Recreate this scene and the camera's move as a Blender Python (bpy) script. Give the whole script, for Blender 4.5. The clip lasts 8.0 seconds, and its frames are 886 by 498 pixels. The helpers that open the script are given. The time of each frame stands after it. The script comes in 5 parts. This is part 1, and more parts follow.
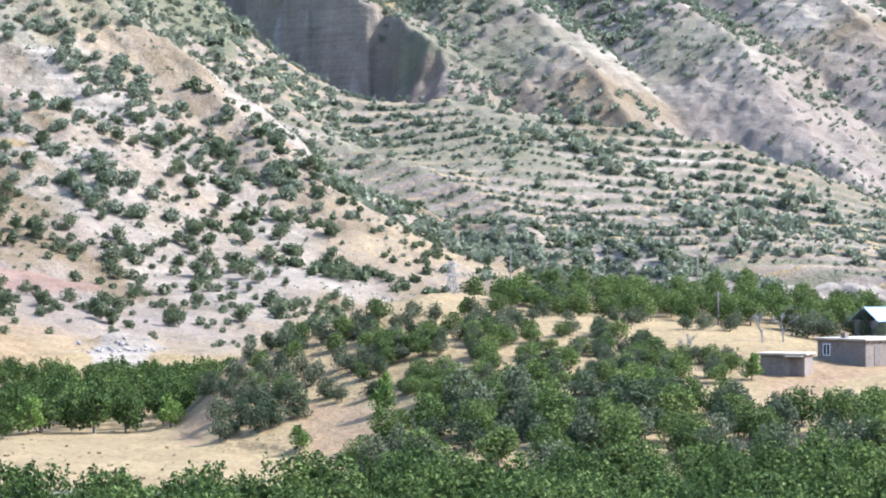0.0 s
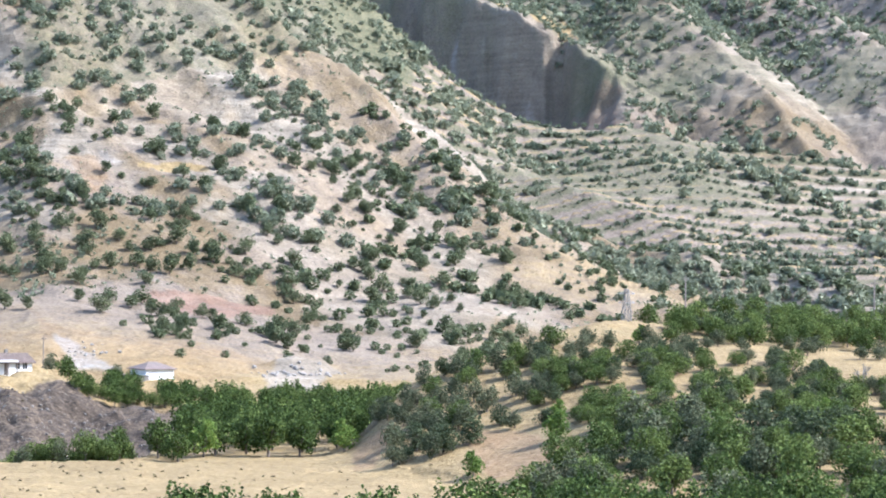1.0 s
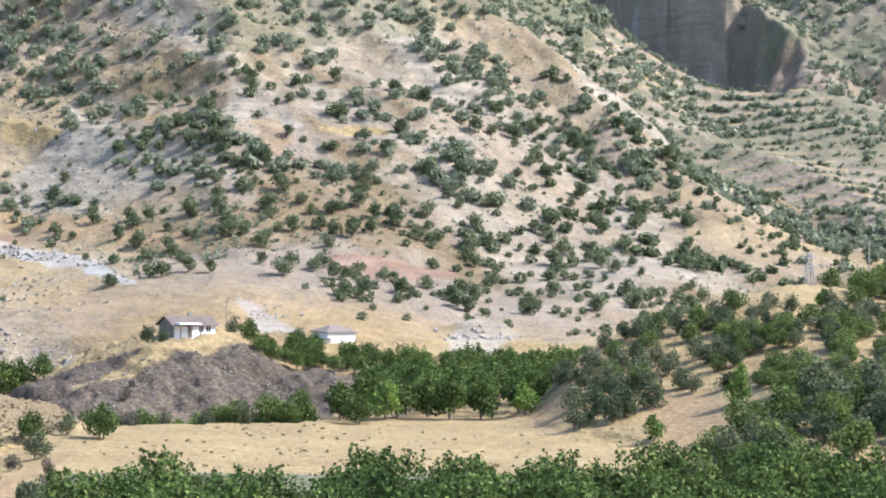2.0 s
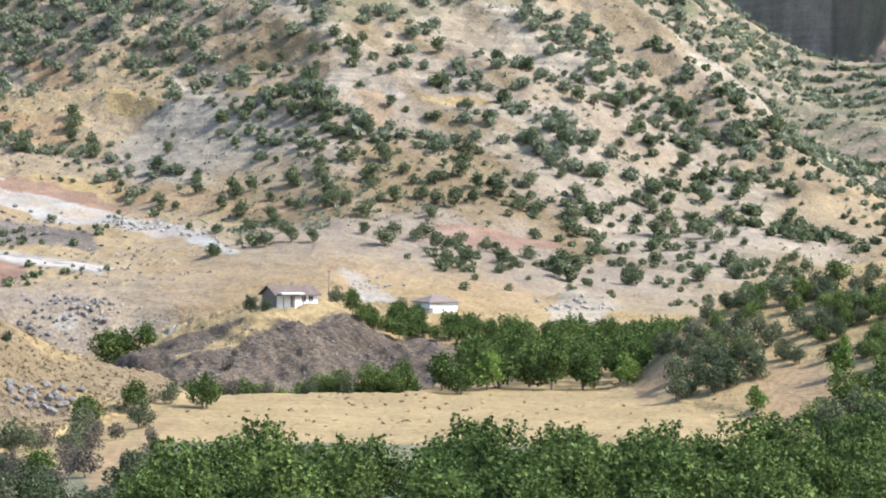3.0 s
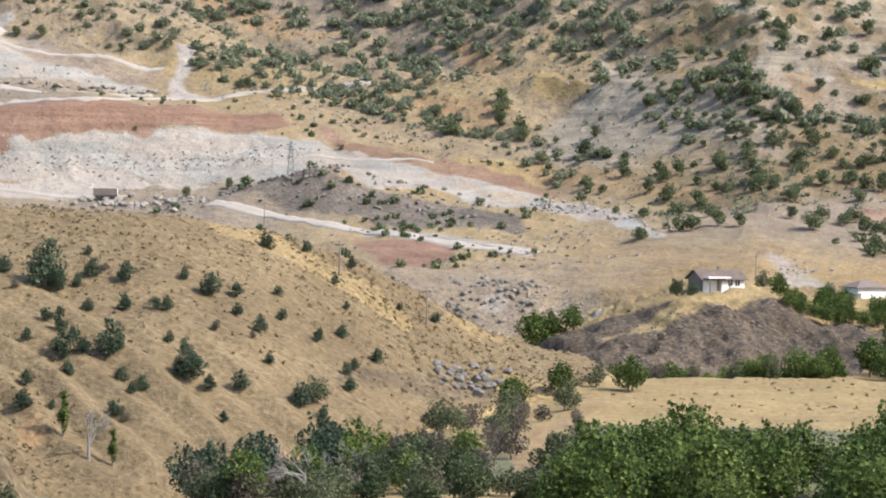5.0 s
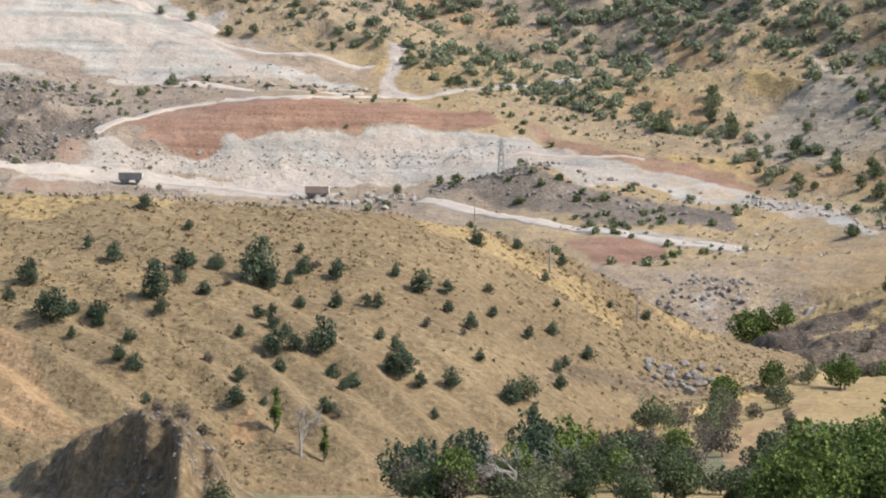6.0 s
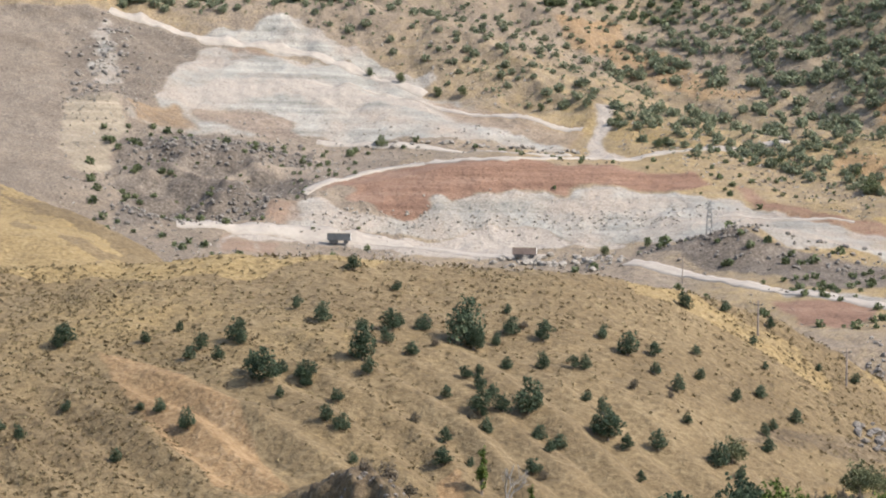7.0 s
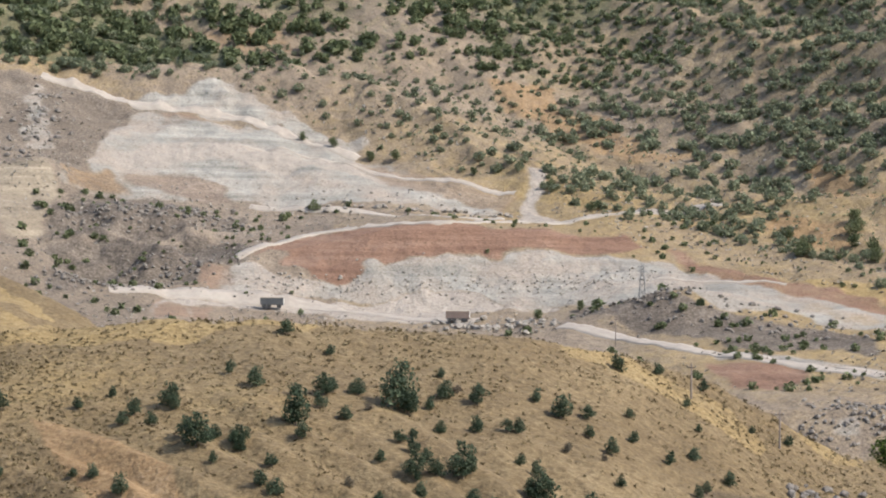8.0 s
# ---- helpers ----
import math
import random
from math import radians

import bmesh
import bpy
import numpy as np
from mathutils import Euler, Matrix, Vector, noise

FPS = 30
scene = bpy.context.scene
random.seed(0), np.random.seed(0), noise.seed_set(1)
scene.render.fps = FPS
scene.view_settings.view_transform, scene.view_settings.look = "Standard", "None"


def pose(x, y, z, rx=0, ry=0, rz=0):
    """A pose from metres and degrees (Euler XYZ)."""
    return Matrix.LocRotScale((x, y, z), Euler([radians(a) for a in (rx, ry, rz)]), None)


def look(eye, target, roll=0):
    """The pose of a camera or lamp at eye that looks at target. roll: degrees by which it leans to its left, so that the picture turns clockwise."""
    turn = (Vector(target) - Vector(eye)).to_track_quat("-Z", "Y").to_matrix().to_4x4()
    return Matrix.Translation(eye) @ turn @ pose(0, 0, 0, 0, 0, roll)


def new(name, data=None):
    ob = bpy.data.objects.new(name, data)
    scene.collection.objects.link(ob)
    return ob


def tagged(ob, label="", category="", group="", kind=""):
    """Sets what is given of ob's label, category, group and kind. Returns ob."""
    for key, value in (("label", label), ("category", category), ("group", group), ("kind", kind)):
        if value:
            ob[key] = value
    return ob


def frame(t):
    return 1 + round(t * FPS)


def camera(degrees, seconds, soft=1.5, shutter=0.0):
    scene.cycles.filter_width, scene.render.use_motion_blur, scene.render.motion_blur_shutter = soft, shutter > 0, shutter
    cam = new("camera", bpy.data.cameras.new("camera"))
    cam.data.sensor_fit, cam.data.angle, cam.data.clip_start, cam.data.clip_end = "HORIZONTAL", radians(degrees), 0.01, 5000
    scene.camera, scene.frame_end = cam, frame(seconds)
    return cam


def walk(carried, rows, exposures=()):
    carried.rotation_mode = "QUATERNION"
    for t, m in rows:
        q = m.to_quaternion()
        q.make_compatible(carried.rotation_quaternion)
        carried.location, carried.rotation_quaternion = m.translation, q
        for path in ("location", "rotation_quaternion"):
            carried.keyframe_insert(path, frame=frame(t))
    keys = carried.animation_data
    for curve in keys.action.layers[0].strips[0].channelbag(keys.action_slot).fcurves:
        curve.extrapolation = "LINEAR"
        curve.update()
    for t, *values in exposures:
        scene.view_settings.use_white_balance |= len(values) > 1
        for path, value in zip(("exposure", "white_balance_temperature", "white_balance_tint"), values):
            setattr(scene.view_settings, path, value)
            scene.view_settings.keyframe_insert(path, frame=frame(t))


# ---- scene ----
# The camera stands on a hillside, hand-held with a long lens, and turns to its left over the valley.
EYE = 20.4
cam = camera(17.0, 8.0, soft=2.0)
PAN = [  # seconds, bearing (right of +y), tilt up, roll, in degrees
    (0, 0.000, 0.006, -0.000),
    (0.5, -2.153, 1.067, 0.281),
    (1, -3.379, 0.506, 0.516),
    (1.5, -4.685, -0.080, 0.467),
    (2, -6.872, -0.231, 0.554),
    (2.2, -7.389, -0.356, 0.594),
    (3.5, -10.084, -1.000, 0.617),
    (4, -12.094, -1.046, 0.638),
    (4.5, -14.635, -1.165, 0.664),
    (5, -17.070, -1.249, 0.845),
    (5.2, -18.123, -1.301, 0.710),
    (6.3, -21.823, -1.118, 0.659),
    (6.5, -22.364, -0.734, 0.575),
    (7, -25.156, -0.226, 0.942),
    (7.5, -24.098, 1.306, 1.140),
    (8, -23.883, 1.028, 0.705),
]
walk(cam, [(t, pose(0.3, 0.2, EYE, 0, 0, -b) @ pose(0, 0, 0, 90 + e, 0, 0) @ pose(0, 0, 0, 0, 0, r)) for t, b, e, r in PAN],
     exposures=[(0.0, 1.86, 5250, 14), (1.5, 1.72, 5500, 12), (3.5, 1.51, 5900, 9), (4.0, 1.42, 6000, 9), (5.0, 1.24, 6200, 11), (6.5, 1.12, 6350, 11), (7.0, 1.10, 6350, 11), (7.5, 0.96, 6350, 11), (8.0, 0.93, 6350, 11)])

# ---- world and sun ----
SUN_BEARING, SUN_HEIGHT = 92.0, 44.0  # degrees, clockwise from +y
world = bpy.data.worlds.new("sky")
scene.world = world
world.use_nodes = True
wn = world.node_tree
sky = wn.nodes.new("ShaderNodeTexSky")
sky.sky_type, sky.sun_disc = "NISHITA", False
sky.sun_elevation, sky.sun_rotation = radians(SUN_HEIGHT), radians(SUN_BEARING)
sky.air_density, sky.dust_density = 1.3, 2.0
wn.links.new(sky.outputs[0], wn.nodes["Background"].inputs[0])
wn.nodes["Background"].inputs[1].default_value = 0.15
sun = new("sun", bpy.data.lights.new("sun", "SUN"))
sun.data.energy, sun.data.angle, sun.data.color = 3.5, radians(0.55), (1.0, 0.93, 0.82)
sb, sh = radians(SUN_BEARING), radians(SUN_HEIGHT)
sun.matrix_world = look((math.sin(sb) * math.cos(sh) * 100, math.cos(sb) * math.cos(sh) * 100, math.sin(sh) * 100), (0, 0, 0))

# ---- the lie of the land, in bearing (degrees), distance and height (metres) ----
# Each form: rows of bearing and a section from its foot to its crest; between the bearings they are blended.
TERRACE = [
    (-60, (0, 18.8), (165, 0.3), (200, -2.0), (215, -5.0), (240, -9.0), (260, -12.0)),
    (-20, (0, 18.8), (165, 0.3), (200, -1.0), (225, -4.0), (250, -8.0), (270, -12.0)),
    (-17, (0, 18.8), (165, 0.3), (200, 0.0), (255, -1.0), (290, -4.0), (310, -9.0)),
    (-14, (0, 18.8), (165, 0.3), (200, 0.0), (260, 0.0), (318, -0.2), (345, -12.0)),
    (-9.0, (0, 18.8), (165, 0.3), (200, 0.0), (260, 0.0), (328, 0.0), (352, -10.0)),
    (-8.0, (0, 18.8), (165, 0.3), (200, 0.0), (323, 0.0), (474, -1.8), (515, 0.3)),
    (-4.0, (0, 18.8), (165, 0.3), (200, 0.0), (323, 0.0), (474, -1.6), (540, -0.5)),
    (20, (0, 18.8), (165, 0.3), (200, 0.0), (323, 0.0), (480, -1.0), (640, -1.0)),
]
DRY_HILL = [
    (-60, (232, -6), (262, 4), (300, 14)),
    (-32.4, (236, -5), (266, 6), (302, 16.7)),
    (-27.2, (236, -5), (264, 7), (298, 18.8)),
    (-22.6, (240, -5), (268, 6), (300, 16.8)),
    (-20.6, (248, -4.5), (274, 5.0), (305, 15.2)),
    (-18.64, (262, -3.5), (284, 3.6), (310, 11.9)),
    (-16.33, (286, -2), (300, 1.2), (316, 5.1)),
    (-13.9, (300, -1), (310, 0), (322, 1.5)),
    (-12.9, (300, -6), (310, -6), (322, -6)),
    (20, (300, -20), (310, -20), (322, -20)),
]
BACK_HILL = [
    (-60, (350, 4), (400, 26), (430, 34)),
    (-33.7, (350, 4), (395, 21), (420, 27.3)),
    (-32.06, (350, 4), (385, 17), (410, 22.3)),
    (-30.6, (350, 2), (380, 12), (400, 17.1)),
    (-29.2, (350, -5), (380, 2), (400, 6)),
    (-28, (350, -20), (380, -20), (400, -20)),
    (20, (350, -20), (380, -20), (400, -20)),
]
KNOLL = [
    (-60, (300, -20), (320, -20), (330, -20)),
    (-7.5, (310, -6), (322, -4), (332, -2)),
    (-6.3, (308, -5), (322, -4), (335, -3)),
    (-4.95, (305, -1.5), (322, 0.3), (340, 2.2)),
    (-4.3, (302, -0.3), (322, 3.2), (342, 7.0)),
    (-3.64, (300, 0), (322, 4.2), (345, 9.6)),
    (-2.0, (285, 0), (318, 5.2), (350, 12.2)),
    (-0.15, (265, 0), (310, 7), (360, 15)),
    (0.83, (258, 0.3), (310, 8), (370, 14.4)),
    (2.36, (255, 0.5), (310, 8), (380, 15.0)),
    (5.62, (255, 0.5), (310, 7.5), (385, 14.6)),
    (8.5, (255, 0.5), (310, 7.0), (390, 12.0)),
    (20, (255, 0.5), (310, 6.0), (390, 11)),
]
BURNT_BANK = [
    (-60, (430, -20), (440, -20), (455, -20), (480, -20)),
    (-16, (430, -15), (440, -13), (455, -10), (480, -8)),
    (-14.7, (430, -9), (438, -7.5), (452, -4.5), (478, -3.5)),
    (-14.2, (428, -9), (438, -6.5), (456, -3.0), (482, -1.5)),
    (-13.2, (425, -9), (438, -5.5), (462, 0.2), (486, 1.6)),
    (-12.2, (425, -9), (438, -4.6), (468, 3.0), (492, 3.9)),
    (-11.4, (425, -9), (438, -4.4), (468, 3.4), (492, 4.2)),
    (-10.6, (425, -9), (438, -4.6), (468, 3.0), (492, 3.9)),
    (-10.2, (425, -8), (440, -4.8), (470, -0.4), (500, 2.2)),
    (-9.35, (425, -8), (442, -4.8), (472, -0.8), (500, 1.8)),
    (-8.3, (420, -7), (445, -4.5), (474, -1.0), (502, 1.6)),
    (-7, (420, -16), (445, -10), (475, -6), (502, -2)),
    (20, (420, -20), (445, -20), (475, -20), (500, -20)),
]
QUARRY_SLOPE = [
    (-60, (600, 0.0), (690, 18.0), (740, 35.0), (775, 46.0), (880, 88.0), (1000, 167.9)),
    (-33, (600, 0.0), (690, 18.0), (740, 35.0), (775, 46.0), (880, 88.0), (1000, 167.9)),
    (-30, (600, 0.0), (720, 22.5), (745, 30.0), (785, 43.5), (870, 79.0), (1000, 159.2)),
    (-27, (600, 0.0), (720, 18.0), (745, 32.5), (788, 42.5), (852, 70.0), (1000, 154.8)),
    (-24, (600, 0.0), (720, 19.0), (750, 40.0), (785, 44.0), (830, 60.5), (1000, 152.2)),
    (-21.3, (600, 0.0), (715, 19.9), (750, 37.1), (790, 45.0), (835, 60.0), (1000, 148.7)),
    (-18, (583, 0.2), (691, 18.6), (733, 28.2), (780, 42.7), (815, 56.9), (960, 143.6)),
    (-14.7, (580, 0.0), (650, 12.0), (690, 17.5), (725, 27.8), (760, 41.9), (930, 141.4)),
    (-11, (565, 3.0), (580, 5.8), (640, 15.0), (680, 26.8), (780, 72.1), (880, 133.0)),
    (-8.8, (556, 1.3), (571, 4.2), (640, 14.1), (672, 21.9), (780, 66.0), (870, 122.9)),
    (-6.1, (560, 0.0), (580, 0.9), (665, 13.4), (715, 34.3), (770, 59.4), (820, 80.8)),
]
SPUR = [
    (-6.1, (560, 0.0), (580, 0.9), (665, 13.4), (715, 34.3), (770, 59.4), (820, 80.8)),
    (-4, (560, 0.0), (600, 2.0), (690, 15.7), (730, 31.4), (780, 52.1), (815, 65.5)),
    (-3, (570, 0.0), (610, 2.0), (700, 18.2), (735, 30.9), (775, 46.0), (805, 56.5)),
    (-2, (580, 0.0), (620, 2.0), (700, 16.7), (730, 25.9), (765, 37.0), (790, 44.5)),
    (-0.9, (595, 0.0), (635, 3.0), (700, 15.2), (725, 22.9), (752, 30.9), (778, 37.5)),
    (0.07, (600, 0.0), (640, 3.0), (700, 12.6), (725, 18.8), (750, 25.6), (770, 30.0)),
    (1.7, (600, 0.0), (640, 1.0), (690, 9.6), (715, 14.8), (745, 21.6), (765, 26.5)),
    (3.3, (600, -2.0), (640, -1.0), (690, 5.6), (715, 10.8), (740, 15.6), (760, 19.5)),
    (5, (600, -3.0), (640, -2.0), (690, 3.0), (715, 6.8), (738, 11.2), (755, 14.5)),
    (7.5, (600, -4.0), (640, -3.0), (690, 0.0), (715, 2.8), (735, 6.2), (750, 8.5)),
    (20, (600, -5.0), (640, -5.0), (690, -3.9), (704, -3.4), (715, -2.9), (722, -2.5)),
]
TERRACED_RIDGE = [
    (-60, (850, 60.0), (985, 125.0), (1050, 160.0)),
    (-8, (850, 55.0), (985, 112.0), (1050, 145.0)),
    (-6, (860, 47.8), (985, 99.2), (1050, 133.0)),
    (-4.6, (870, 39.8), (985, 82.2), (1050, 115.0)),
    (-3.2, (880, 29.6), (980, 63.9), (1050, 91.5)),
    (-2.2, (886, 23.6), (979, 52.9), (1050, 79.0)),
    (-1.5, (888, 21.8), (979, 49.9), (1050, 76.0)),
    (1.14, (880, 21.8), (974, 47.9), (1050, 75.5)),
    (3.4, (880, 18.6), (974, 43.9), (1050, 67.5)),
    (5.6, (880, 15.8), (974, 39.2), (1050, 60.0)),
    (8.5, (880, 7.0), (974, 22.0), (1050, 33.0)),
    (20, (880, 11.3), (974, 20.1), (1050, 27.4)),
]
# a landslip has left a steep shaded cliff across the left part of the mountain
FAR_MOUNTAIN = [
    (-60, (1150, 60.0), (1475, 148.0), (1483, 160.0), (1560, 175.0), (1900, 290.0)),
    (-5.2, (1150, 60.0), (1475, 148.0), (1483, 160.0), (1560, 175.0), (1900, 290.0)),
    (-4.6, (1150, 50.0), (1462, 135.0), (1476, 159.0), (1560, 173.0), (1900, 290.0)),
    (-3.5, (1150, 30.0), (1420, 108.0), (1436, 155.0), (1540, 170.0), (1900, 285.0)),
    (-2.5, (1150, 24.0), (1385, 92.0), (1400, 146.0), (1520, 162.0), (1900, 280.0)),
    (-1.6, (1150, 20.0), (1350, 84.0), (1364, 133.0), (1500, 156.0), (1900, 275.0)),
    (-0.8, (1150, 20.0), (1325, 90.0), (1336, 121.0), (1480, 152.0), (1900, 270.0)),
    (0.2, (1150, 24.0), (1300, 96.0), (1312, 104.0), (1460, 150.0), (1900, 270.0)),
    (1.2, (1150, 24.0), (1290, 88.0), (1312, 97.0), (1460, 152.0), (1900, 270.0)),
    (3, (1150, 12.4), (1300, 82.0), (1340, 100.0), (1460, 148.0), (1900, 268.0)),
    (9, (1150, 4.8), (1300, 70.0), (1340, 90.0), (1460, 140.0), (1900, 262.0)),
    (20, (1150, 4.8), (1300, 74.9), (1340, 92.0), (1460, 140.0), (1900, 262.0)),
]
FORMS = [(TERRACE, 0.02), (DRY_HILL, 0.45), (BACK_HILL, 0.4), (KNOLL, 0.12), (BURNT_BANK, 0.03), (QUARRY_SLOPE + SPUR[1:], 0.25), (TERRACED_RIDGE, 0.4), (FAR_MOUNTAIN, 0.1)]


def lattice(ix, iy, seed):
    h = (ix * 374761393 + iy * 668265263 + seed * 974711) & 0x7FFFFFFF
    h = ((h ^ (h >> 13)) * 1274126177) & 0x7FFFFFFF
    return ((h ^ (h >> 16)) & 0xFFFF) / 65535.0


def ripple(x, y, seed=0):
    """Smooth value noise from -1 to 1 on arrays."""
    ix, iy = np.floor(x).astype(np.int64), np.floor(y).astype(np.int64)
    fx, fy = x - ix, y - iy
    fx, fy = fx * fx * fx * (fx * (fx * 6 - 15) + 10), fy * fy * fy * (fy * (fy * 6 - 15) + 10)
    a, b = lattice(ix, iy, seed), lattice(ix + 1, iy, seed)
    c, d = lattice(ix, iy + 1, seed), lattice(ix + 1, iy + 1, seed)
    return 2 * ((a * (1 - fx) + b * fx) * (1 - fy) + (c * (1 - fx) + d * fx) * fy) - 1


def rough(x, y, size, octaves=4, seed=0, gain=0.5):
    total, amp = 0.0, 1.0
    for k in range(octaves):
        total = total + amp * ripple(x * 2 ** k / size + 17.3 * k, y * 2 ** k / size - 9.1 * k, seed + k)
        amp *= gain
    return total


FINE = np.arange(-60, 20.001, 0.05)


def knots_of(form):
    """The form's knots over the fine bearings, blended so that no crease runs down the slope."""
    bearings = [row[0] for row in form]
    kernel = np.hanning(23)
    kernel /= kernel.sum()
    out = []
    for k in range(1, len(form[0])):
        pair = []
        for axis in (0, 1):
            line = np.interp(FINE, bearings, [row[k][axis] for row in form])
            pair.append(np.convolve(np.pad(line, 11, mode="edge"), kernel, mode="valid"))
        out.append(pair)
    return np.array(out)  # knot, axis, bearing


KNOTS = [(knots_of(form), back) for form, back in FORMS]


def section(bearing, r):
    """Heights at bearings and distances, and the index of the form that lies on top."""
    r = np.asarray(r, float)
    k = (np.clip(np.asarray(bearing, float), -60, 20) + 60) / 0.05
    i = np.minimum(k.astype(int), len(FINE) - 2)
    w = k - i
    zs = []
    for knots, back in KNOTS:
        rk, zk = (knots[:, a, :][:, i] * (1 - w) + knots[:, a, :][:, i + 1] * w for a in (0, 1))
        z = zk[0] - np.maximum(rk[0] - r, 0) * 0.8
        for n in range(len(rk) - 1):
            q = np.clip((r - rk[n]) / np.maximum(rk[n + 1] - rk[n], 1e-6), 0, 1)
            z = z + q * (zk[n + 1] - zk[n])
        zs.append(np.maximum(z - np.maximum(r - rk[-1], 0) * back, -40 - 0 * r))
    zs = np.array(zs)
    soft = 0.5 + r * 0.0012
    top = zs.max(0)
    return top + soft * np.log(np.exp((zs - top) / soft).sum(0)), zs.argmax(0)


def contour(x, y, r):
    """Runs from 0 to 1 across each old terrace of the ridge."""
    return ((r - 0.315 * (x - 60) + 9 * ripple(x / 130, y / 130, 33) + 2 * ripple(x / 37, y / 37, 34)) * 0.088) % 1.0


def relief(bearing, r, form):
    """Rills, gullies and lumps, by the kind of ground."""
    x, y = r * np.sin(np.radians(bearing)), r * np.cos(np.radians(bearing))
    small = rough(x, y, 7, 4, 3, 0.6)
    lumps = rough(x, y, 26, 4, 5)
    across = np.radians(bearing) * 270 + 0.8 * (r - 270) + 1.6 * ripple(x / 11, y / 11, 8)
    rills = 1 - 2 * np.abs((across / 6.5) % 1.0 - 0.5) + 0.6 * (1 - 2 * np.abs((across / 15.0) % 1.0 - 0.5))
    big = rough(x, y, 120, 5, 31)
    gullies = np.abs(rough(np.radians(bearing) * 750 * 0.77 + 0.64 * (r - 700), (np.radians(bearing) * 480 - 0.77 * (r - 700)) * 0.28, 42, 4, 21))
    plain, hill = 0.12 * small, 0.16 * small + (0.12 + 1.0 * np.clip((278 - r) / 22, 0, 1)) * rills * np.clip((r - 238) / 10, 0, 1) + 0.6 * lumps
    high = np.clip((r - 700 - 6 * np.clip(-bearing - 10, 0, 22)) / 60, 0, 1)
    quarry = 0.35 * small + 0.7 * rough(x, y, 24, 4, 6) * np.clip((r - 560) / 100, 0, 1) + high * (2.5 * big + 2.5 - 7.5 * gullies + 0.5 * small)
    pits = np.exp(-((bearing + 30.0) / 2.0) ** 4 - ((r - 758) / 28) ** 4)
    cut = np.exp(-((bearing + 22) / 6.5) ** 6 - ((r - 733) / 16) ** 4)
    quarry = quarry + cut * (0.22 * rough(x, y, 3.2, 3, 58, 0.7) + 0.5 * np.abs(ripple(np.radians(bearing) * 740 / 9, r / 60, 59)))
    quarry = quarry + pits * (2.6 - 5.5 * np.abs(rough(x, y, 22, 4, 57)))
    ridge = 0.3 * small - 5 * np.abs(ripple(np.radians(bearing) * 1000 / 60 + (r - 970) / 60, r / 200, 22)) + 5 * ripple(x / 80, y / 80, 31) + 2 + 1.7 * contour(x, y, r) ** 3
    folds = np.abs(rough(np.radians(bearing) * 1400 + 0.6 * (r - 1300), (r - 1300) * 0.25, 150, 5, 41))
    cliff = np.exp(-((bearing + 2.2) / 2.6) ** 4) * np.exp(-((r - (1350 - 27 * (bearing + 1.6))) / 90) ** 4)
    spurs = 1 - 2 * np.abs((np.radians(bearing) * 1350 / 95 + (r - 1300) / 210 + 0.25 * ripple(x / 140, y / 140, 43)) % 1.0 - 0.5)
    far = (1 - 0.85 * cliff) * (5 * big - 14 * folds + 10 + 20 * (spurs - 0.5) * np.clip(bearing + 1.5, 0, 1)) + 1.2 * small + 3.0 * cliff * np.abs(ripple(np.radians(bearing) * 1380 / 11, r / 90, 45))
    table = [plain, hill, hill, 0.5 * lumps, 0.9 * small + 0.9 * rough((x + 0.55 * y), (y - 0.55 * x) * 0.22, 8, 4, 9, 0.6) * np.clip((474 - r) / 12, 0.08, 1), quarry, ridge, far]
    return np.choose(form, table)


BUMPS = [  # bearing, distance, half widths across and along, height
    (-19.3, 688, 1.7, 13, 7.5),
    (-29.2, 778, 0.9, 7, 4.0),
    (-30.7, 733, 0.45, 5, -5.0),
    (-29.7, 731, 0.4, 4, -4.0),
    (-31.6, 800, 0.6, 9, 5.0),
    (-6.3, 578, 0.45, 5, 2.6),
    (-5.75, 580, 0.4, 5, 2.2),
]
BLUFF = (-26.2, 186, 6.5)  # a crumbling earth bluff close below: bearing, distance, height


def ground(bearing, r):
    """Height of the ground at bearings and distances."""
    r = np.asarray(r, float)
    slip = np.exp(-((bearing + 2.2) / 2.7) ** 6) * np.clip((r - 1220) / 60, 0, 1)  # buttresses along the landslip
    arc = np.radians(bearing) * 1380
    z, form = section(bearing, r + slip * (11 * ripple(arc / 26, r / 200, 46) + 7 * ripple(arc / 9, r / 30, 47) + 4 * ripple(arc / 3.5, r / 7, 48)))
    for b, d, wb, wd, h in BUMPS:
        z = z + h * np.exp(-((bearing - b) / wb) ** 2 - ((r - d) / wd) ** 2)
    b, d, h = BLUFF
    off = bearing - b
    crest = d - 6.0 * np.minimum(off, 0) + 0.7 * np.sin(bearing * 9) + 0.9 * rough(r * np.radians(bearing), r, 5.0, 3, 19)
    along = np.exp(-(off / np.where(off < 0, 2.6, 1.1)) ** 2)
    z = z + h * along * np.exp(-np.where(r < crest, ((r - crest) / np.where(off < 0, 3.4, 4.0)) ** 2, ((r - crest) / 11) ** 2))
    z = z + along * np.exp(-((r - crest) / 9) ** 2) * (0.9 * rough(r * np.radians(bearing), r * 1.0, 4.5, 5, 14, 0.55) + 0.22 * np.abs(ripple(r * np.radians(bearing) / 0.9, r / 1.2, 18)))
    return z + relief(bearing, r, form) * np.clip((r - 60) / 120, 0, 1), form


